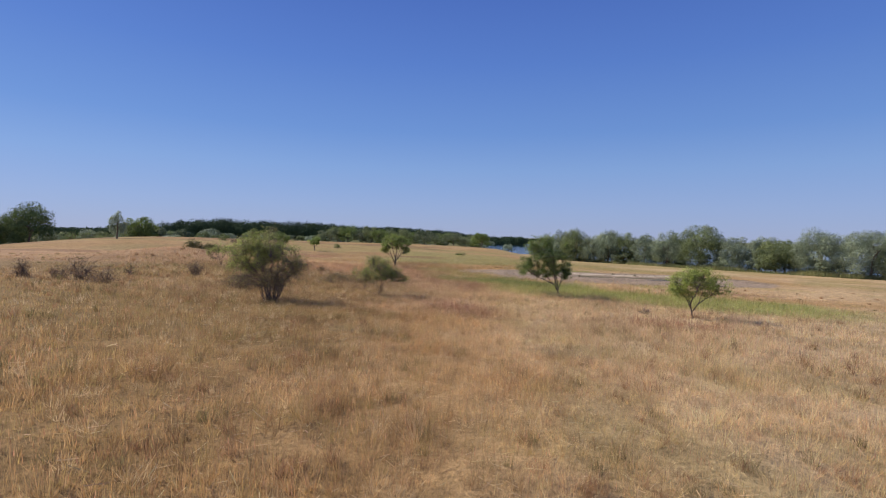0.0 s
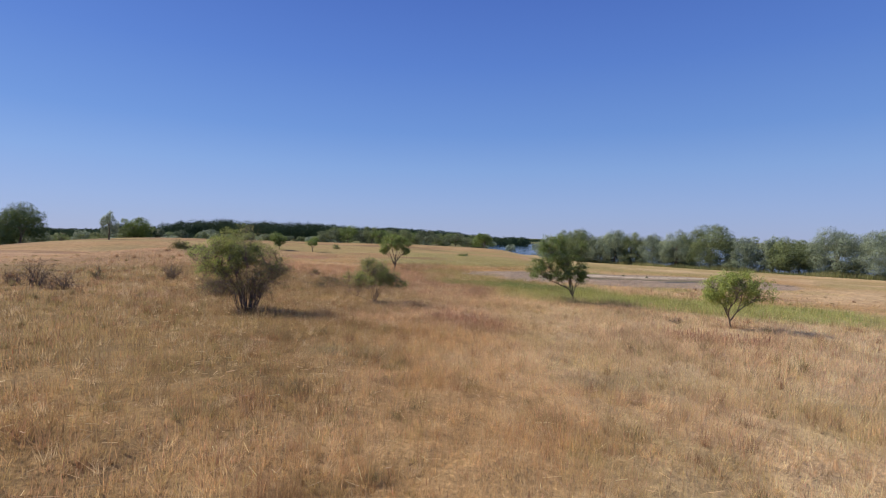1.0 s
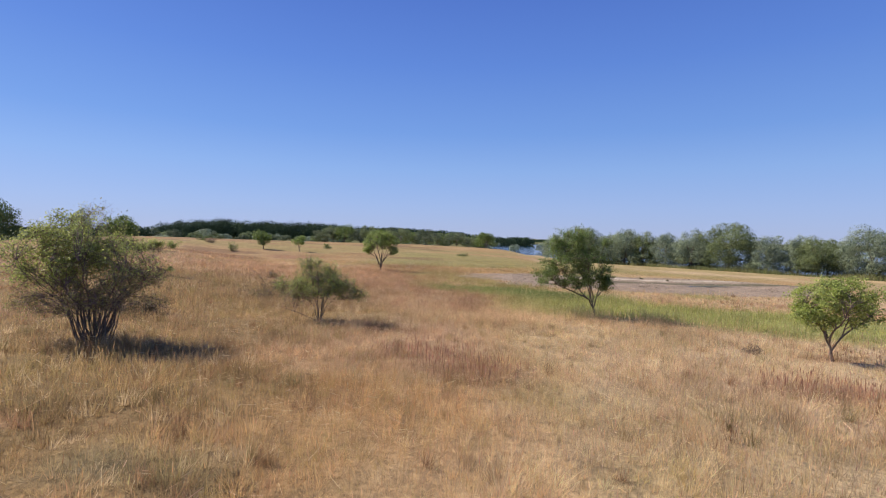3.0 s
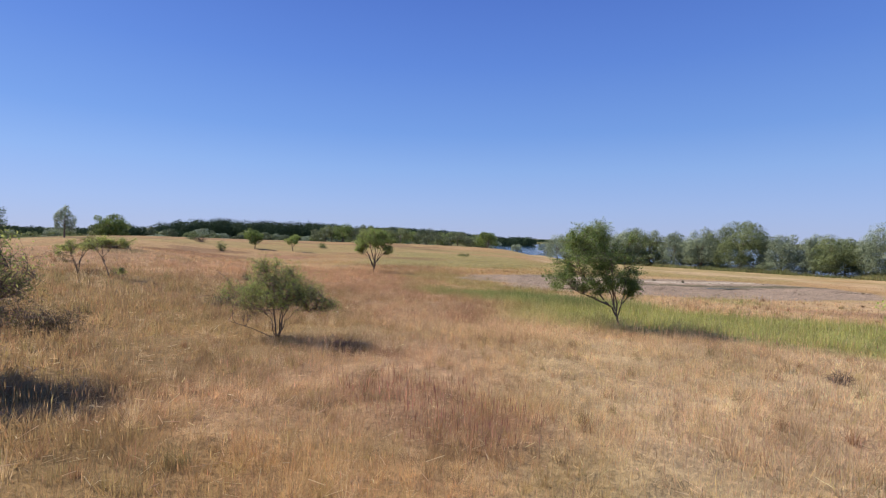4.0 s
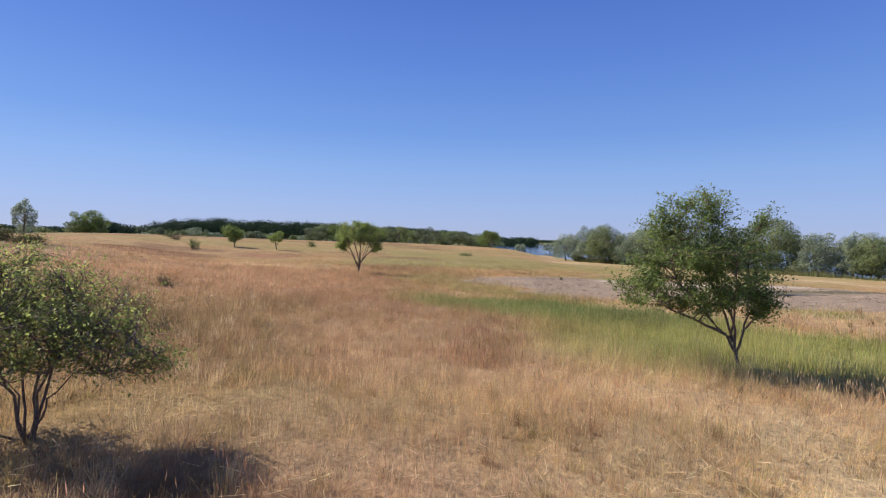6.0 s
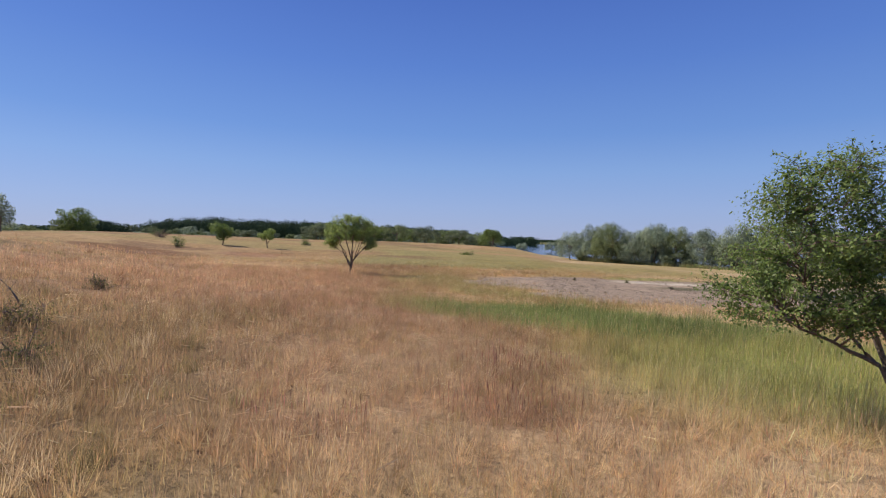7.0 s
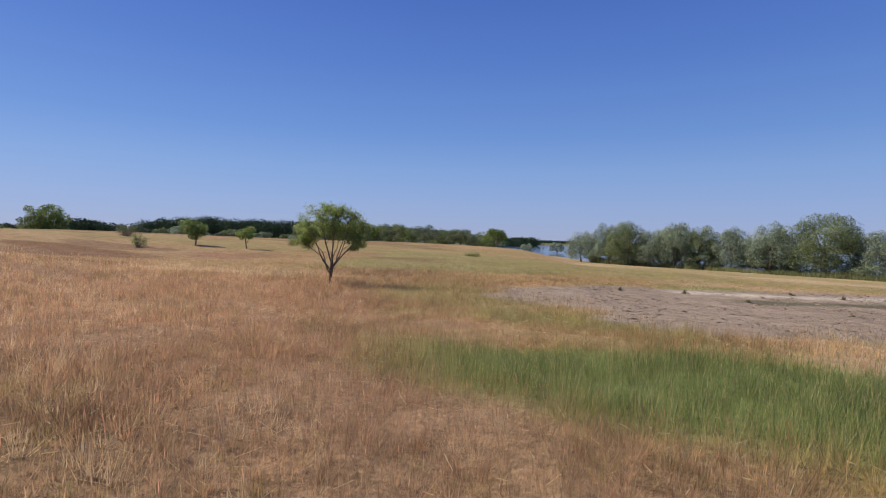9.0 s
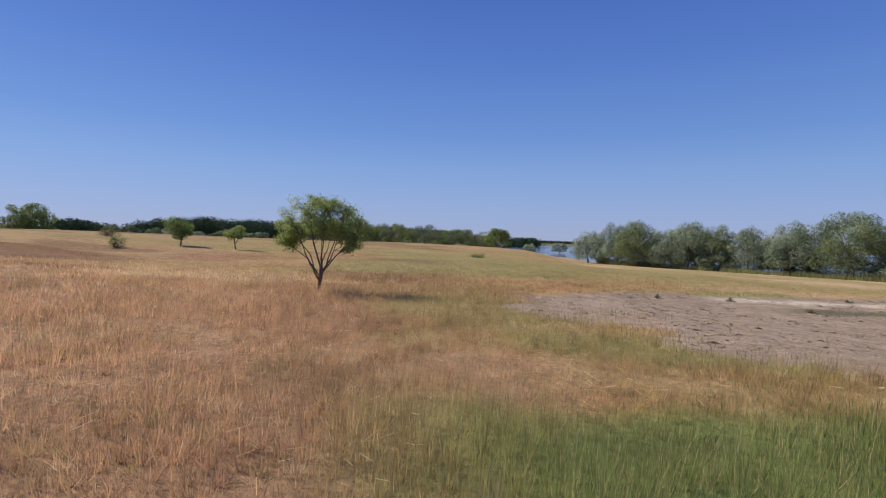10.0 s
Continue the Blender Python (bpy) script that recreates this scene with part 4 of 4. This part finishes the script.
WILLOWS = [(34, 168, 7.5, 7.5), (38.5, 162, 8, 9.5), (41, 156, 9.0, 10.2), (45.5, 152, 7.5, 8.3), (49, 149, 8, 10), (53, 146, 7, 9), (57.0, 142, 7.5, 9.2), (61, 136.5, 8, 9.3), (67, 130.5, 11.5, 11.2), (72, 124, 8, 8.6), (75.5, 119.5, 5, 8.8), (77.5, 116, 8.5, 8.2),
           (82.5, 109.5, 10.5, 10.2), (88, 103, 11, 10.6), (92, 99, 9, 8.4), (63.5, 140, 7, 8), (80, 117, 7, 8), (51, 155, 8, 9.6)]
for k, (wx, wy, ww, wt) in enumerate(WILLOWS):
    text = ("grey-green bushy willow standing on the lake shore", "tall silvery willow with a full crown at the water's edge", "yellowish green rounded willow beside the lake")[k % 3]
    far_tree("shore_willow", wx, wy, text, "willow", ww * 1.12, wt * 1.03, 0.0, LEAF_WILLOW if k % 3 != 2 else LEAF_DULL, 300 + k, int(225 * ww * wt), 0.24, 32, 1.15, "willows along the lake shore", -4.15, shape="dome")
for k in range(15):
    u = (k + 0.5) / 15
    bush_x, bush_y = 37 + 58 * u + (1.5 if k % 2 else -1.0), 166 - 70 * u
    far_tree("shore_bush", bush_x, bush_y, "low grey-green willow bush filling the gap between shore trees", "bush", 8.0 + 2.5 * ((k * 7) % 5) / 5, 3.8 + 2.2 * ((k * 3) % 4) / 4, 0.0, LEAF_WILLOW if k % 2 else LEAF_FAR, 350 + k, 3400, 0.28, 12, 1.0, "bushes along the lake shore", -4.15, shape="dome")
far_tree("islet_willow", 30, 232, "small silver-grey willow bush standing in the shallow lake", "willow", 6.0, 4.6, 0.1, LEAF_WILLOW, 341, 1500, 0.4, 12, 1.0, "", -4.2, shape="dome")
far_tree("islet_willow", 48, 262, "low willow bush standing in the lake", "willow", 7.5, 5, 0.1, LEAF_WILLOW, 340, 1800, 0.42, 12, 1.0, "", -4.2, shape="dome")

rb = np.random.RandomState(77)
for k in range(15):
    hx = -48 + 62 * k / 14 + rb.uniform(-1.5, 1.5)
    hy = 200 + rb.uniform(0, 14)
    far_tree("ridge_tree", hx, hy, "green small tree in the row behind the ridge", "tree", rb.uniform(9, 13), rb.uniform(5.2, 7.8), 0.0, (LEAF_FAR, LEAF_DULL, LEAF_MID)[k % 3], 400 + k, 3200, 0.38, 16, 1.1, "row of trees behind the ridge", shape="dome")
for k in range(46):
    a = radians(-33 + 38 * k / 45 + rb.uniform(-0.6, 0.6))
    rr = rb.uniform(235, 400)
    far_tree("valley_bush", rr * math.sin(a), rr * math.cos(a), "grey-green willow bush in the low ground before the wood", "bush", rb.uniform(7, 14), rb.uniform(3.8, 7.4), 0.0, (LEAF_WILLOW, LEAF_FAR, LEAF_DULL)[k % 3], 500 + k, 1500, 0.66, 12, 1.0, "bushes in the valley", shape="dome")

for k in range(13):
    a = radians(-43.5 + 0.98 * k + rb.uniform(-0.3, 0.3))
    rr = rb.uniform(185, 235)
    far_tree("valley_bush", rr * math.sin(a), rr * math.cos(a), "green bush in the hollow behind the dry hill", "bush", rb.uniform(6, 11), rb.uniform(4.6, 6.6), 0.0, (LEAF_DULL, LEAF_FAR, LEAF_WILLOW)[k % 3], 560 + k, 1700, 0.46, 12, 1.0, "bushes in the valley", shape="dome")


# ---- woods in the distance ----
def wood(name, label, rng, a0, a1, r0, r1, n, tall, wide, material, rise=0.0, per=70, leaf=1.5):
    a, r = np.radians(rng.uniform(a0, a1, n)), rng.uniform(r0, r1, n)
    x, y = r * np.sin(a), r * np.cos(a)
    z = height(x, y)
    left = smooth((np.radians(a1) - a) / (np.radians(a1 - a0)) * 1.15)
    swell = (0.74 + 0.45 * fbm(np.degrees(a), r * 0.03, 6.0, 99)) * (0.62 + 0.38 * smooth((np.degrees(a) - a0) / 7))
    hgt = (tall * (0.6 + 0.4 * left) * swell + rise * left * (r - r0) / (r1 - r0)) * rng.uniform(0.78, 1.08, n)
    c = np.repeat(np.stack([x, y, z + hgt * 0.5], 1), per, 0)
    unit = in_ball(rng, n * per, 0.12)
    size = np.repeat(np.stack([wide * rng.uniform(0.4, 0.65, n), wide * rng.uniform(0.4, 0.65, n), hgt * 0.5], 1), per, 0)
    P = c + unit * size * (1 + 0.05 * rng.normal(0, 1, (n * per, 1)))
    tone = np.clip(np.repeat(rng.uniform(0.2, 0.7, n), per) + rng.normal(0, 0.08, n * per), 0, 1)
    return tagged(new(name, leaf_mesh(name, rng, P, leaf, leaf * 0.75, material, tone, unit * 3.0)), label, "woods", "", "stuff")


wood("pine_wood", "dark green wood on a low rise behind the meadow", rb, -29.8, 9, 470, 570, 520, 15.5, 15.0, LEAF_PINE, 5.0, 200, 1.35)
wood("far_wood", "thin dark line of woods beyond the lake", rb, -32, 13, 800, 900, 340, 8.0, 22.0, LEAF_PINE, 0.0, 70, 1.8)
wood("dark_grove", "dense dark grove at the end of the wood", rb, -33.6, -29.7, 315, 345, 42, 15.0, 8.0, LEAF_PINE, 0.0, 200, 1.0)
wood("hollow_wood", "low dark wood behind the dry hill", rb, -62, -27, 420, 500, 330, 9.5, 13.0, LEAF_PINE, 0.0, 110, 1.4)


# ---- low shrubs and dead stems ----
def low_shrub(name, x, y, label, wide, tall, material, seed, leaves=900, leaf=0.06, dead=False):
    rng = np.random.RandomState(seed)
    top = thing(name, x, y, label, "shrub")
    ends = []
    for k in range(46 if dead else 22):
        e = in_ball(rng, 1, 0.4)[0] * np.array([wide / 2, wide / 2, tall])
        e[2] = abs(e[2]) * 0.9 + 0.1 * tall
        s = np.array([rng.normal(0, wide * 0.1), rng.normal(0, wide * 0.1), -0.04])
        tb = Tubes()
        ln = bend(rng, s, e, 0.12, 0.08, 5)
        tb.add(ln, 0.013 + 0.006 * tall, 0.004, 4)
        for _ in range(3):
            tb.add(bend(rng, ln[2 + rng.randint(3)], e + rng.normal(0, 0.13 * wide, 3) * [1, 1, 0.7], 0, 0.1, 3), 0.009, 0.003, 3)
        part("stem", tb.mesh("stem", DEAD if dead else TWIG), top)
        ends.append(e)
    if leaves:
        ends = np.array(ends)
        P = ends[rng.randint(0, len(ends), leaves)] * rng.uniform(0.55, 1.05, (leaves, 1)) + rng.normal(0, 0.10 * wide, (leaves, 3)) * [1, 1, 0.6]
        P[:, 2] = np.maximum(P[:, 2], 0.04)
        part("foliage", leaf_mesh("foliage", rng, P, leaf, leaf * 0.5, material, np.clip(rng.normal(0.5, 0.22, leaves), 0, 1), np.array([0, 0, 0.8])), top)
    return top


LEAF_SCRUB = thin_mat("scrub_leaf", "tone", ((0.07, 0.075, 0.03), (0.22, 0.22, 0.09)), 0.35, 0.7, 0.15)
LEAF_BRAMBLE = thin_mat("bramble_leaf", "tone", ((0.06, 0.05, 0.03), (0.19, 0.15, 0.08)), 0.3, 0.7, 0.15)
LEAF_DRY = thin_mat("withered_leaf", "tone", ((0.13, 0.085, 0.05), (0.34, 0.235, 0.14)), 0.25, 0.8, 0.1)
for k, (sx, sy, sw, sh) in enumerate(((-22.9, 31.5, 3.0, 1.6), (-20.6, 30.4, 2.0, 1.1), (-27.0, 32.0, 1.5, 1.4), (-24.8, 32.0, 1.3, 0.9), (-18.7, 37.6, 1.7, 1.4), (-48.5, 115.5, 3.4, 1.3))):
    low_shrub("withered_shrub", sx, sy, "brown withered shrub with bare branching stems in dry grass", sw, sh, LEAF_DRY, 600 + k, int(330 * sw), 0.075, True)
for k, (sx, sy, sw, sh) in enumerate(((-8.3, 38.4, 2.6, 1.15), (-30.4, 60.6, 2.2, 1.1), (-28.6, 60.9, 2.6, 0.5), (-9.1, 42.2, 1.7, 0.8), (-6.7, 39.5, 1.9, 0.95), (-11.9, 49.0, 1.1, 0.6), (-22.7, 36.1, 1.1, 1.0))):
    low_shrub("low_shrub", sx, sy, "low dull green shrub half hidden in dry grass", sw, sh, LEAF_SCRUB, 620 + k, int(800 * sw), 0.055 if sy < 55 else 0.12)
for k, (sx, sy, sw, sh) in enumerate(((-37.8, 101.5, 2.2, 1.9), (-56, 127, 3.0, 1.6), (-83.3, 111.5, 3.6, 2.0), (-27.4, 128, 2.1, 1.4), (4.5, 128, 3.0, 0.7))):
    low_shrub("hill_shrub", sx, sy, "dark green shrub on the dry hillside", sw, sh, LEAF_MID, 640 + k, 700, 0.16)
for k, (sx, sy, sw, sh) in enumerate(((-12.6, 31.4, 2.6, 1.1), (-10.6, 31.3, 2.2, 0.75))):
    low_shrub("dark_bramble", sx, sy, "low dark brown bramble mound behind the large bush", sw, sh, LEAF_BRAMBLE, 690 + k, 2600, 0.06, True)
low_shrub("dead_sprig", 12.6, 31.0, "bare dry sprig standing out of the grass", 0.8, 0.55, LEAF_DRY, 660, 60, 0.05, True)
pool_bm = bmesh.new()
bmesh.ops.create_circle(pool_bm, cap_ends=True, segments=40, radius=1.0)
for v in pool_bm.verts:
    k = 1 + 0.18 * math.sin(3 * math.atan2(v.co.y, v.co.x) + 1) + 0.08 * math.sin(7 * math.atan2(v.co.y, v.co.x))
    v.co = Vector((32.4 + 4.6 * k * v.co.x, 74.2 + 0.5 * k * v.co.y + 0.5 * v.co.x, height_at(32.4, 74.2) + 0.05))
pool_me = bpy.data.meshes.new("pool")
pool_bm.to_mesh(pool_me)
pool_bm.free()
pool_me.materials.append(PUDDLE)
tagged(new("pool", pool_me), "shallow pool left in the dry mud pan", "water", "", "structure")


# ---- clods and dark tufts on the mud pan ----
def clods(rng, n_try):
    x, y = rng.uniform(2, 50, n_try), rng.uniform(56, 86, n_try)
    keep = (pan(x, y) > 0.6) & (rng.rand(n_try) < 0.12 + smooth((fbm(x, y, 2.2, 81) - 0.45) / 0.12)) & (np.hypot((x - 32.4) / 5.2, (y - 74.2) / 1.0) > 1.1)
    x, y = x[keep], y[keep]
    n = len(x)
    z = height(x, y) + 0.24 * (fbm(x, y, 1.1, 51) - 0.5) * 0.7
    r = rng.uniform(0.02, 0.06, n) * (1 + 1.6 * (rng.rand(n) < 0.08))
    a = rng.uniform(0, 6.28, n)
    ring = [np.stack([x + r * 1.6 * np.cos(a + k * 1.571) * rng.uniform(0.7, 1.4, n), y + r * np.sin(a + k * 1.571) * rng.uniform(0.7, 1.4, n), z - 0.02], 1) for k in range(4)]
    peak = np.stack([x + rng.normal(0, 0.2, n) * r, y + rng.normal(0, 0.2, n) * r, z + r * rng.uniform(0.1, 0.45, n)], 1)
    v = np.stack(ring + [peak], 1).reshape(-1, 3)
    f = (np.arange(n)[:, None] * 5 + np.array([0, 1, 4, 1, 2, 4, 2, 3, 4, 3, 0, 4])[None]).ravel()
    base = np.where((rng.rand(n) < 0.35)[:, None], np.array((0.20, 0.16, 0.11)), np.array((0.36, 0.29, 0.22)))
    return mesh_from("mud_clods", v, f, 3, BLADE, np.repeat(vary(rng, base, 0.2), 5, 0), "tint")


tagged(new("mud_clods", clods(np.random.RandomState(9), 42000)), "dry clods and dark withered tufts on the mud pan", "clods", "", "stuff")
for k, (sx, sy) in enumerate(((20.4, 74.6), (17.8, 78.2), (27.5, 80.8), (12.5, 77.0), (30.5, 79.5))):
    low_shrub("mud_weed", sx, sy, "small dark weed growing on the bare mud", 0.5, 0.35, LEAF_DULL, 670 + k, 160, 0.06)


def dead_branch(x, y):
    """A bare bough that arches out of the grass."""
    rng = np.random.RandomState(680)
    top = thing("dead_branch", x, y, "bare grey bough arching out of the dry grass", "branch")
    main = Tubes()
    ln = [(0, 0, -0.05), (-0.2, 0, 0.28), (-0.42, 0.03, 0.55), (-0.68, 0.04, 0.78), (-0.95, 0.06, 0.95)]
    main.add(ln, 0.03, 0.008, 6)
    part("bough", main.mesh("bough", DEAD), top)
    for k in range(6):
        tb = Tubes()
        b = np.array(ln[1 + k % 4])
        tb.add(bend(rng, b, b + rng.normal(0, 0.14, 3) + [-0.1, 0, 0.16], 0.05, 0.1, 4), 0.008, 0.003, 4)
        part("twig", tb.mesh("twig", DEAD), top)


dead_branch(-10.7, 44.4)


# ---- patches of dried dock among the grass ----
def dock_stems(rng, spots):
    xs_, ys_ = [], []
    for cx, cy, rx, ry, n in spots:
        xs_.append(rng.uniform(cx - rx, cx + rx, n)), ys_.append(rng.uniform(cy - ry, cy + ry, n))
    x, y = np.concatenate(xs_), np.concatenate(ys_)
    keep = weed_area(x, y) > rng.uniform(0.15, 0.9, len(x))
    x, y = x[keep], y[keep]
    n = len(x)
    base = np.stack([x, y, height(x, y) - 0.02], 1)
    h = rng.uniform(0.26, 0.58, n)
    la = rng.uniform(0, 2 * math.pi, n)
    ax = np.stack([np.cos(la) * h * 0.1, np.sin(la) * h * 0.1, h], 1)
    a = rng.uniform(0, math.pi, n)
    side = np.stack([np.cos(a), np.sin(a), np.zeros(n)], 1)
    w, hw = 0.006, rng.uniform(0.005, 0.011, n)[:, None]
    neck, mid, tip = base + 0.5 * ax, base + 0.75 * ax, base + ax
    v = np.stack([base - side * w, base + side * w, mid, neck, mid + side * hw, tip, neck, tip, mid - side * hw], 1)
    stem, head = vary(rng, np.tile((0.40, 0.25, 0.15), (n, 1)), 0.2), vary(rng, np.tile((0.41, 0.225, 0.145), (n, 1)), 0.25)
    colour = np.concatenate([np.repeat(stem[:, None], 3, 1), np.repeat(head[:, None], 6, 1)], 1)
    return mesh_from("dock_stems", v.reshape(-1, 3), np.arange(9 * n), 3, BLADE, colour.reshape(-1, 3), "tint")


tagged(new("dock_stems", dock_stems(np.random.RandomState(12), ((11.8, 25.5, 5.0, 2.2, 2600), (1.6, 25.6, 3.2, 2.0, 1100), (0.4, 27.6, 2.4, 1.8, 700), (2.6, 41.5, 2, 1.5, 500), (16, 31.2, 2.8, 1.2, 260), (-0.9, 37.6, 1.4, 0.9, 420), (1.7, 38.8, 2.0, 1.3, 550)))),
       "rusty red dried dock stems among the pale grass", "weeds", "", "stuff")
